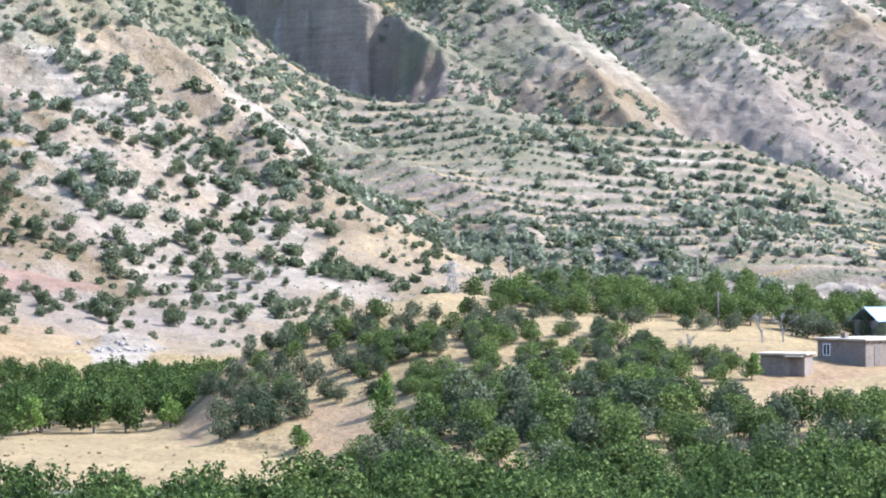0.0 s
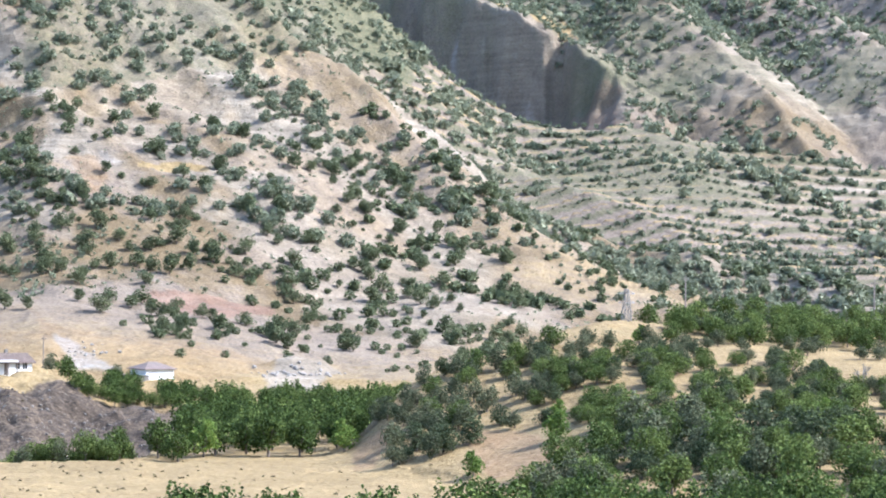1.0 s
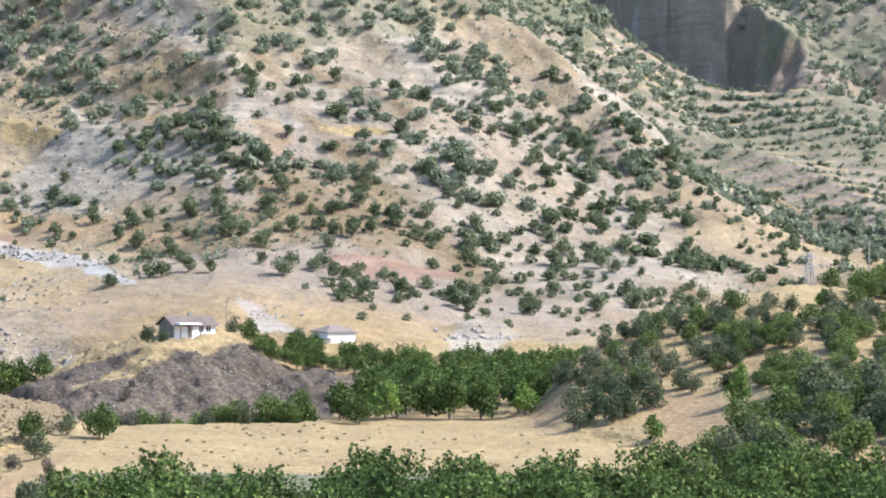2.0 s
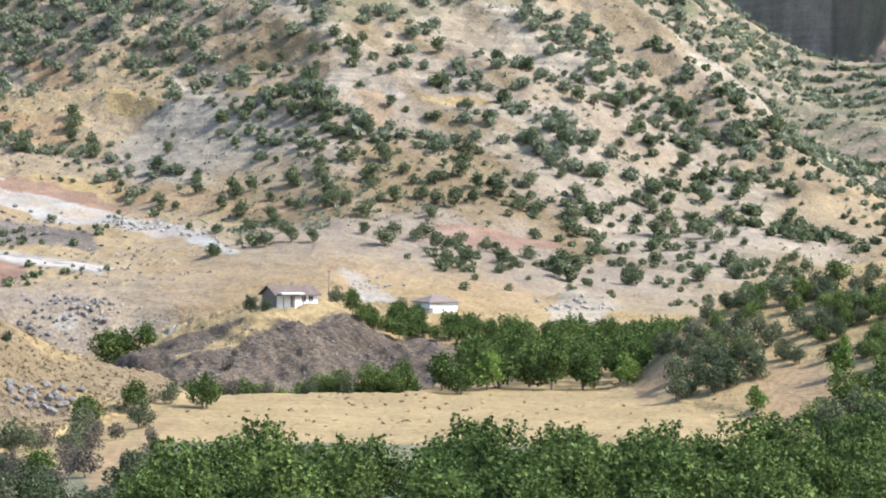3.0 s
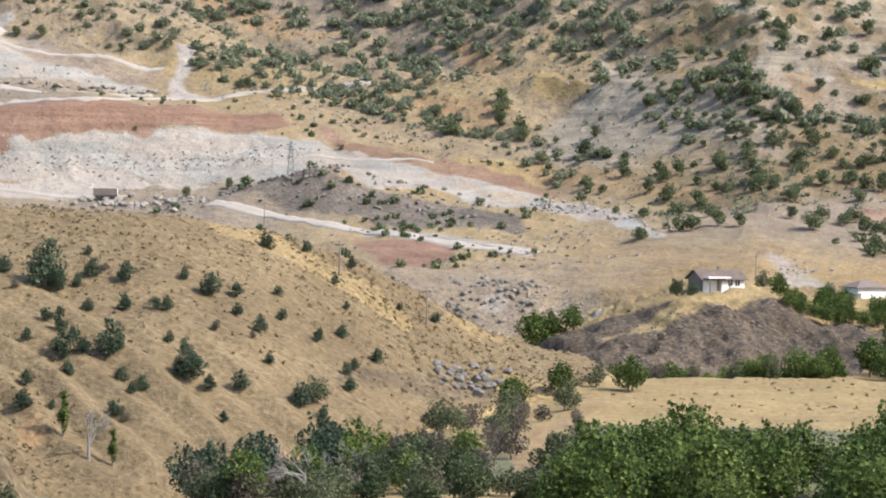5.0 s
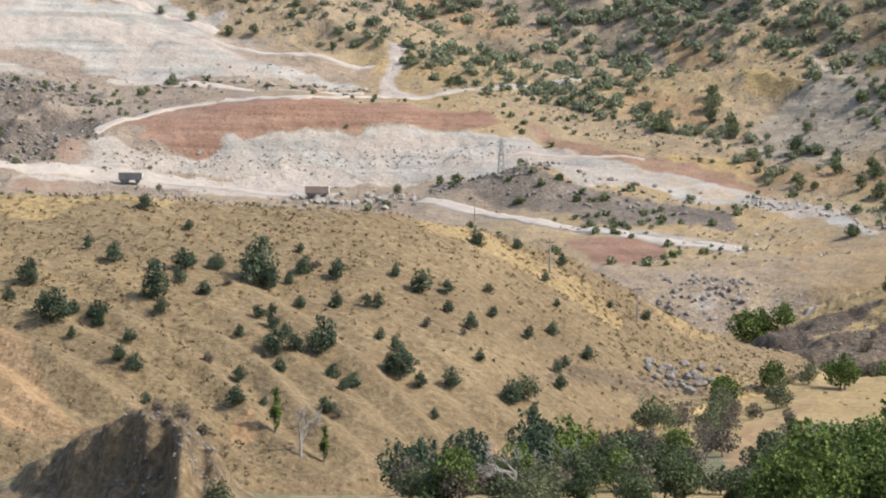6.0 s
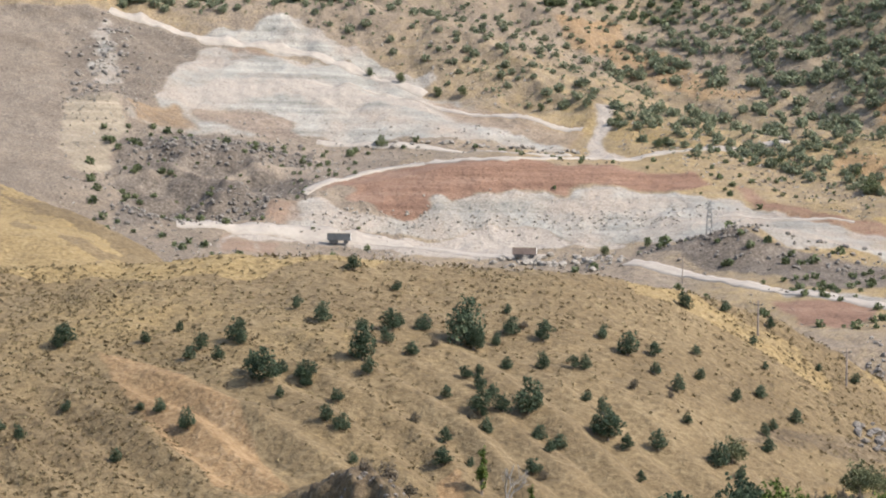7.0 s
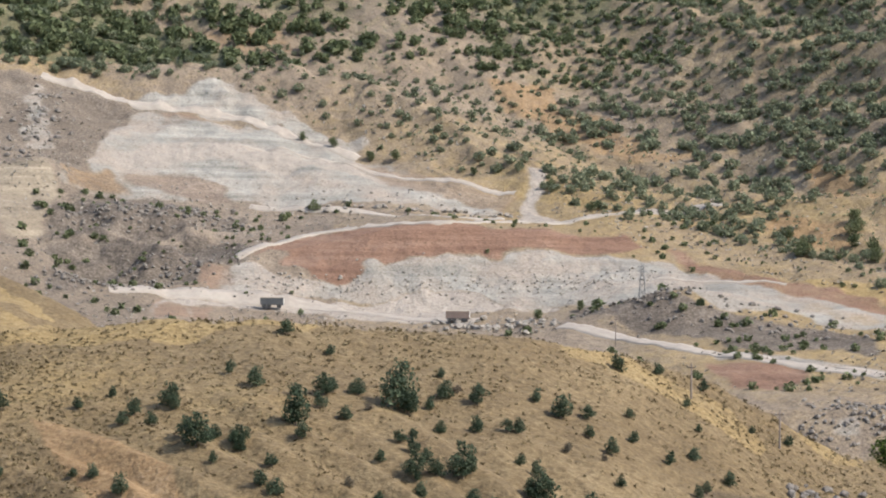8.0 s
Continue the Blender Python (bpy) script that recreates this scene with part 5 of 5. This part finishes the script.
def cottage(bearing, r, turn):
    """Small white house under a hipped roof, with a dark lean-to."""
    h = tagged(new("cottage"), "small white house with hipped brown roof and dark lean-to", "house")
    L, D, H, up, o = 5.6, 5.0, 2.7, 1.3, 0.45
    boxes("wall", h, WHITEWASH, [(-L / 2, -D / 2, -1.5, L / 2, D / 2, H)], "whitewashed wall")
    bm = bmesh.new()
    a = [bm.verts.new(p) for p in ((-L / 2 - o, -D / 2 - o, H), (L / 2 + o, -D / 2 - o, H), (L / 2 + o, D / 2 + o, H), (-L / 2 - o, D / 2 + o, H), (-0.7, 0, H + up), (0.7, 0, H + up))]
    b = [bm.verts.new((v.co.x, v.co.y, H + 0.14)) for v in a[:4]]
    bm.faces.new(a[3::-1])
    for i in range(4):
        bm.faces.new((a[i], a[(i + 1) % 4], b[(i + 1) % 4], b[i]))
    for f in ((b[0], b[1], a[5], a[4]), (b[1], b[2], a[5]), (b[2], b[3], a[4], a[5]), (b[3], b[0], a[4])):
        bm.faces.new(f)
    part("roof", bm, TILE, h, "hipped brown tiled roof")
    boxes("lean_to", h, DARK_WALL, [(-L / 2 - 1.9, -D / 2 - 1.0, -1.5, -L / 2 - 0.02, D / 2 - 0.6, 1.75)], "dark lean-to shed")
    boxes("lean_to_roof", h, STEEL, [(-L / 2 - 2.1, -D / 2 - 1.2, 1.76, -L / 2 - 0.03, D / 2 - 0.4, 1.86)])
    window(h, L / 2, 0.2, 1.0, 0.9, 1.0, "right", WHITEWASH)
    return set_down(h, bearing, r, turn, 0.6)


def mud_house(bearing, r, turn, L, D, H, name, label, windows=True):
    """Flat-roofed mud-brick house with a straw-coloured roof edge."""
    h = tagged(new(name), label, "house")
    boxes("wall", h, MUD_WALL, [(-L / 2, -D / 2, -2.0, L / 2, D / 2, H)], "brown mud-plastered wall", 0.05)
    roof = boxes("roof", h, STRAW_ROOF, [(-L / 2 - 0.3, -D / 2 - 0.3, H + 0.003, L / 2 + 0.3, D / 2 + 0.3, H + 0.26)], "flat pale earth roof", 0.06)
    n = int(L / 0.9)
    for k in range(n):
        x = -L / 2 + 0.4 + k * (L - 0.8) / max(1, n - 1)
        boxes("beam_end", roof, TIMBER, [(x - 0.07, -D / 2 - 0.38, H - 0.16, x + 0.07, -D / 2 - 0.005, H)])
    if windows:
        window(h, L / 2 - 1.8, -D / 2, 0.9, 1.3, 1.0, "front", WHITEWASH)
        window(h, -L / 2, D / 2 - 1.4, 0.9, 0.9, 1.1, "left", WHITEWASH)
        boxes("door", h, TIMBER, [(-L / 2 + 1.4, -D / 2 - 0.05, -0.1, -L / 2 + 2.3, -D / 2 + 0.1, 1.9)])
        boxes("chimney", h, MUD_WALL, [(-L / 2 + 0.6, 0, H + 0.2, -L / 2 + 1.2, 0.6, H + 0.8)])
    else:
        boxes("door", h, TIMBER, [(L / 2 - 1.6, -D / 2 - 0.05, -0.1, L / 2 - 0.7, -D / 2 + 0.1, 1.75)])
        boxes("canopy", h, STRAW_ROOF, [(L / 2 - 1.9, -D / 2 - 1.0, 1.85, L / 2 - 0.1, -D / 2 - 0.01, 1.97)])
    return set_down(h, bearing, r, turn, 0.0)


farmhouse(-11.75, 490, 38)
cottage(-8.93, 505, 42)
mud_house(8.2, 327, 40, 8.5, 7.0, 2.5, "mud_house", "flat-roofed brown mud-brick farmhouse with white-framed windows")
mud_house(6.66, 312, -22, 4.8, 3.2, 2.0, "mud_shed", "low flat-roofed brown mud-brick shed", False)
shed = tagged(new("metal_shed"), "shed with pale blue sheet-metal roof among trees", "shed")
boxes("wall", shed, MUD_WALL, [(-4, -3, -1.5, 4, 3, 2.4)])
bm_ = bmesh.new()
for s_ in (-1, 1):
    q_ = [bm_.verts.new(p) for p in ((-4.4, s_ * 3.5, 2.3), (4.4, s_ * 3.5, 2.3), (4.4, 0, 3.9), (-4.4, 0, 3.9), (-4.4, s_ * 3.5, 2.38), (4.4, s_ * 3.5, 2.38), (4.4, 0, 3.98), (-4.4, 0, 3.98))]
    for f_ in ((0, 1, 2, 3), (7, 6, 5, 4), (0, 4, 5, 1), (1, 5, 6, 2), (2, 6, 7, 3), (3, 7, 4, 0)):
        bm_.faces.new([q_[i] for i in f_])
part("roof", bm_, BLUE_METAL, shed, "pale blue sheet-metal roof")
for x_ in np.linspace(-4.2, 4.2, 15):
    boxes("rib", shed, BLUE_METAL, [(x_ - 0.03, -0.06, 3.9, x_ + 0.03, 0.06, 4.06)])
set_down(shed, 8.75, 352, 20)


# ---- vehicles and works in the quarry ----
def trailer(bearing, r, turn, body, label):
    t = tagged(new("truck_trailer"), label, "trailer")
    L, Wd = 5.6, 2.4
    boxes("chassis", t, PAINT_DARK, [(-L / 2, -0.5, 0.75, L / 2, 0.5, 0.95)])
    boxes("floor", t, body, [(-L / 2, -Wd / 2, 0.95, L / 2, Wd / 2, 1.1)])
    for y in (-Wd / 2, Wd / 2 - 0.08):
        side = boxes("side_panel", t, body, [(-L / 2, y, 1.1, L / 2, y + 0.08, 2.5)])
        for x in np.linspace(-L / 2 + 0.1, L / 2 - 0.2, 6):
            boxes("rib", side, body, [(x, y - 0.06, 1.1, x + 0.1, y + 0.14, 2.5)])
    for x in (-L / 2, L / 2 - 0.08):
        boxes("end_panel", t, WHITEWASH if x > 0 else body, [(x, -Wd / 2 + 0.09, 1.1, x + 0.08, Wd / 2 - 0.09, 2.6)])
    boxes("cover", t, STRAW_ROOF, [(-L / 2, -Wd / 2, 2.505, L / 2, Wd / 2, 2.6)], "pale load cover")
    for x in (-1.9, -0.8, 1.7):
        for y in (-Wd / 2 + 0.15, Wd / 2 - 0.15):
            bm = bmesh.new()
            bmesh.ops.create_cone(bm, cap_ends=True, segments=14, radius1=0.5, radius2=0.5, depth=0.32, matrix=pose(x, y, 0.5, 90))
            bmesh.ops.bevel(bm, geom=[e for e in bm.edges if e.is_manifold and e.calc_face_angle(0) > 1], offset=0.05, segments=1, affect="EDGES")
            part("wheel", bm, RUBBER, t)
    return set_down(t, bearing, r, turn, -0.25)


trailer(-27.14, 716.0, 24, PAINT_DARK, "dark box trailer with pale cover parked on dusty bench")
trailer(-23.55, 700.0, 20, PAINT_BROWN, "brown box trailer with white end beside boulders")


def boulder_mesh(seed):
    rg = np.random.default_rng(seed)
    bm = bmesh.new()
    bmesh.ops.create_icosphere(bm, subdivisions=2, radius=0.5)
    for v in bm.verts:
        n = noise.noise(v.co * 2.3 + Vector((seed * 3.1, 0, 0)))
        v.co *= 1 + 0.42 * n
        v.co.x *= 1.25
    for k in range(5):
        d = Vector(rg.normal(size=3)).normalized()
        bmesh.ops.bisect_plane(bm, geom=bm.verts[:] + bm.edges[:] + bm.faces[:], plane_co=d * rg.uniform(0.3, 0.42), plane_no=d, clear_outer=True)
        edges = [e for e in bm.edges if e.is_boundary]
        if edges:
            bmesh.ops.holes_fill(bm, edges=edges)
    me = bpy.data.meshes.new("boulder")
    bm.to_mesh(me)
    bm.free()
    me.materials.append(BOULDER)
    return me


BOULDERS = [boulder_mesh(s) for s in range(6)]


DARK_ROCKS = [m_.copy() for m_ in BOULDERS]
for m_ in DARK_ROCKS:
    m_.materials[0] = OUTCROP


def boulders(b0, r0, b1, r1, count, size, spread, group, label, rocks=BOULDERS):
    for k in range(count):
        q = rng.uniform()
        b, r = b0 + (b1 - b0) * q + rng.normal() * spread * 0.05, r0 + (r1 - r0) * q + rng.normal() * spread
        p, s = spot(b, r), size * rng.uniform(0.5, 1.5)
        ob = tagged(new("boulder", rocks[rng.integers(6)]), label, "boulder", group)
        ob.matrix_world = pose(p.x, p.y, p.z + s * 0.22, rng.uniform(-25, 25), rng.uniform(-25, 25), rng.uniform(0, 360)) @ Matrix.Diagonal((s, s, s * 0.85, 1))


boulders(-24.1, 697, -21.7, 684, 70, 1.3, 4.0, "boulder heap below the bench", "pale grey quarried boulder in a heap")
boulders(-25.4, 789, -22.5, 788, 46, 1.1, 1.0, "boulders along the upper bench", "pale boulder in a row along the bench edge")
boulders(-27.4, 791, -25.4, 789, 20, 1.0, 1.2, "boulders along the upper bench", "pale boulder in a row along the bench edge")
boulders(-15.4, 676, -14.3, 664, 60, 0.9, 5.0, "rubble below the cut", "grey broken rock among rubble")
boulders(-14.3, 664, -12.6, 628, 26, 0.8, 3.5, "rubble below the cut", "grey broken rock among rubble")
boulders(-17.1, 293, -15.8, 298, 46, 0.75, 2.0, "rocks at the foot of the dry hill", "grey outcrop rock at the hill's foot", DARK_ROCKS)


def loose_rocks(name, label, rows, material=OUTCROP):
    """Rocks too many to tell apart, joined."""
    verts, faces = [], []
    shapes = [(np.array([v.co for v in m.vertices]), [tuple(p.vertices) for p in m.polygons]) for m in BOULDERS]
    for b0, r0, b1, r1, count, size, spread in rows:
        for k in range(count):
            q = rng.uniform()
            p = spot(b0 + (b1 - b0) * q + rng.normal() * spread * 0.05, r0 + (r1 - r0) * q + rng.normal() * spread)
            s, a = size * rng.uniform(0.4, 1.6), rng.uniform(0, 6.28)
            co, fs = shapes[rng.integers(6)]
            turn = np.array([[math.cos(a), -math.sin(a), 0], [math.sin(a), math.cos(a), 0], [0, 0, 1]])
            k0 = len(verts)
            verts += [tuple(w) for w in (co * s) @ turn.T + np.array([p.x, p.y, p.z + s * 0.15])]
            faces += [tuple(k0 + i for i in f) for f in fs]
    return tagged(new(name, mesh_of(name, verts, faces, material)), label, "rocks", kind="stuff")


loose_rocks("dark_rocks", "dark grey-brown rocks strewn over stony quarry ground", ((-31.2, 772, -27.8, 780, 220, 0.9, 5.0), (-31.4, 722, -28.5, 738, 200, 0.9, 5.0), (-16.8, 578, -15.3, 585, 90, 0.8, 4.0)))
loose_rocks("mound_rocks", "small dark rocks strewn over a stony mound", ((-21.2, 694, -16.2, 668, 160, 0.8, 8.0),))
loose_rocks("bluff_stones", "clods and stones on a crumbling earth bluff", ((-27.4, 188, -25.3, 182, 90, 0.22, 2.0),))
loose_rocks("scree", "broken scree blocks on a brown slope", ((-31.8, 812, -31.6, 872, 60, 1.2, 6.0),))
loose_rocks("bank_rocks", "burnt stones on a dark bank", ((-13.8, 446, -8.6, 458, 260, 0.34, 9.0),))
loose_rocks("face_rocks", "pale broken rocks lying on a quarried face", ((-27.6, 729, -19.5, 726, 380, 0.5, 3.2), (-30.0, 800, -23.0, 796, 90, 0.5, 5.0), (-31.8, 820, -31.5, 868, 110, 0.7, 5.0)), BOULDER)
loose_rocks("outcrop_rocks", "pale rock outcrop on a dry slope", ((-6.75, 566, -5.4, 572, 60, 0.6, 3.0), (-10.5, 578, -9.6, 574, 24, 0.5, 3.0), (-14.8, 578, -13.8, 566, 24, 0.6, 4.0), (-16.8, 586, -15.3, 578, 50, 0.6, 4.0)), BOULDER)
p = strewn(rg, 5000, -32.5, -13, 600, 870, 20, 0.45, 91, (5,))
soup("rubble", tufts(rg, p, rg.uniform(0.3, 1.0, len(p)), 6, (0.5, 0.5, 0.4), 0.3), BOULDER, "small loose stones over the quarry slopes", "rubble")


# ---- poles, pylons, bare trees ----
def pole(bearing, r, height, name="utility_pole"):
    t = tagged(new(name), "weathered wooden utility pole with short crossarm", "pole", "utility poles")
    v, f = [], []
    limb(v, f, (0, 0, -1), (0, 0, height), 0.12, 0.08, 8)
    post = new("post", mesh_of("post", v, f, TIMBER, True))
    post.parent = t
    boxes("crossarm", t, TIMBER, [(-0.45, -0.05, height - 0.5, 0.45, 0.05, height - 0.4)])
    for x in (-0.4, 0.4):
        boxes("insulator", t, STEEL, [(x - 0.04, -0.04, height - 0.398, x + 0.04, 0.04, height - 0.28)])
    return set_down(t, bearing, r, rng.uniform(-30, 30))


def pylon(bearing, r, height, label):
    t = tagged(new("lattice_pylon"), label, "pylon", "power pylons")
    w0, w1 = height * 0.1, height * 0.022
    n = 7
    cs = ((-1, -1), (1, -1), (1, 1), (-1, 1))
    at = lambda k, c: (c[0] * (w0 + (w1 - w0) * k / n), c[1] * (w0 + (w1 - w0) * k / n), height * (1 - (1 - k / n) ** 1.3))
    for c in cs:
        v, f = [], []
        limb(v, f, (c[0] * w0, c[1] * w0, -1), at(n, c), 0.09, 0.06, 4)
        new("leg", mesh_of("leg", v, f, STEEL)).parent = t
    for i in range(4):
        v, f = [], []
        for k in range(n):
            limb(v, f, at(k, cs[i]), at(k + 1, cs[(i + 1) % 4]), 0.045, 0.045, 4)
            limb(v, f, at(k + 1, cs[i]), at(k, cs[(i + 1) % 4]), 0.045, 0.045, 4)
        new("lattice", mesh_of("lattice", v, f, STEEL)).parent = t
    for q in (0.80, 0.93):
        v, f = [], []
        limb(v, f, (-height * 0.13, 0, height * q), (height * 0.13, 0, height * q), 0.08, 0.08, 4)
        limb(v, f, (-height * 0.13, 0, height * q), (0, 0, height * q + 0.9), 0.05, 0.05, 4)
        limb(v, f, (height * 0.13, 0, height * q), (0, 0, height * q + 0.9), 0.05, 0.05, 4)
        new("arm", mesh_of("arm", v, f, STEEL)).parent = t
    return set_down(t, bearing, r, 25)


def bare_tree(bearing, r, height, seed):
    """A dead tree: forked grey limbs without leaves."""
    rg_ = np.random.default_rng(seed)
    t = tagged(new("dead_tree"), "bare grey dead tree with forked twigs", "tree", "dead trees")
    v, f = [], []
    tw, tf = [], []
    def grow(a, d, length, rad, depth):
        b = a + d * length
        limb(v if depth < 2 else tw, f if depth < 2 else tf, a, b, rad, rad * 0.65, 6 if depth < 2 else 4)
        if depth < 4:
            for _ in range(3):
                e = d + rg_.normal(size=3) * 0.42 + np.array([0, 0, 0.15])
                grow(b - d * length * rg_.uniform(0, 0.4), e / np.linalg.norm(e), length * rg_.uniform(0.55, 0.8), rad * 0.6, depth + 1)
    grow(np.array([0, 0, -0.3]), np.array([0.05, 0, 1.0]), height * 0.36, height * 0.028, 0)
    new("trunk", mesh_of("trunk", v, f, DRY_TWIG)).parent = t
    new("crown", mesh_of("crown", tw, tf, DRY_TWIG)).parent = t
    return set_down(t, bearing, r, rg_.uniform(0, 360))


for b_, r_, h_ in ((-20.5, 662, 6.5), (-19.0, 303, 3.6), (-17.3, 305, 3.9), (1.35, 372, 6.0), (4.95, 380, 6.0), (5.35, 352, 4.0), (-11.0, 520, 6.5)):
    pole(b_, r_, h_)
pylon(-20.0, 700, 9.0, "lattice steel pylon behind a dark stony mound")
pylon(0.2, 640, 15.0, "tall lattice steel pylon in the valley")
for k_, (b_, r_, h_) in enumerate(((-23.75, 243, 5.5), (-19.6, 200, 5.5), (-19.3, 204, 4.5), (-18.6, 210, 4.5), (4.75, 318, 4.5), (6.2, 334, 5.0), (6.6, 338, 4.5), (-10.7, 330, 3.2), (-11.3, 331, 3.0))):
    bare_tree(b_, r_, h_, 300 + k_)
poplar = tree_meshes("poplar", 91, 5.0, 1.5, 0.5, 700, 0.26, LEAF_ORCHARD, 9)
for b_, r_, s_ in ((-24.25, 246, 0.75), (-23.3, 243, 0.6)):
    plant("poplar", poplar, spot(b_, r_), 40, (s_, s_), "slender upright young poplar with bright green leaves", "tree", "poplars")
for b_, r_, s_ in ((-26.05, 188.5, 0.42), (-25.6, 188, 0.3), (-26.5, 190, 0.3)):
    put("dry", b_, r_, s_)
put("grey", -25.3, 178, 0.4)
put("knoll", -30.6, 235, 0.5)
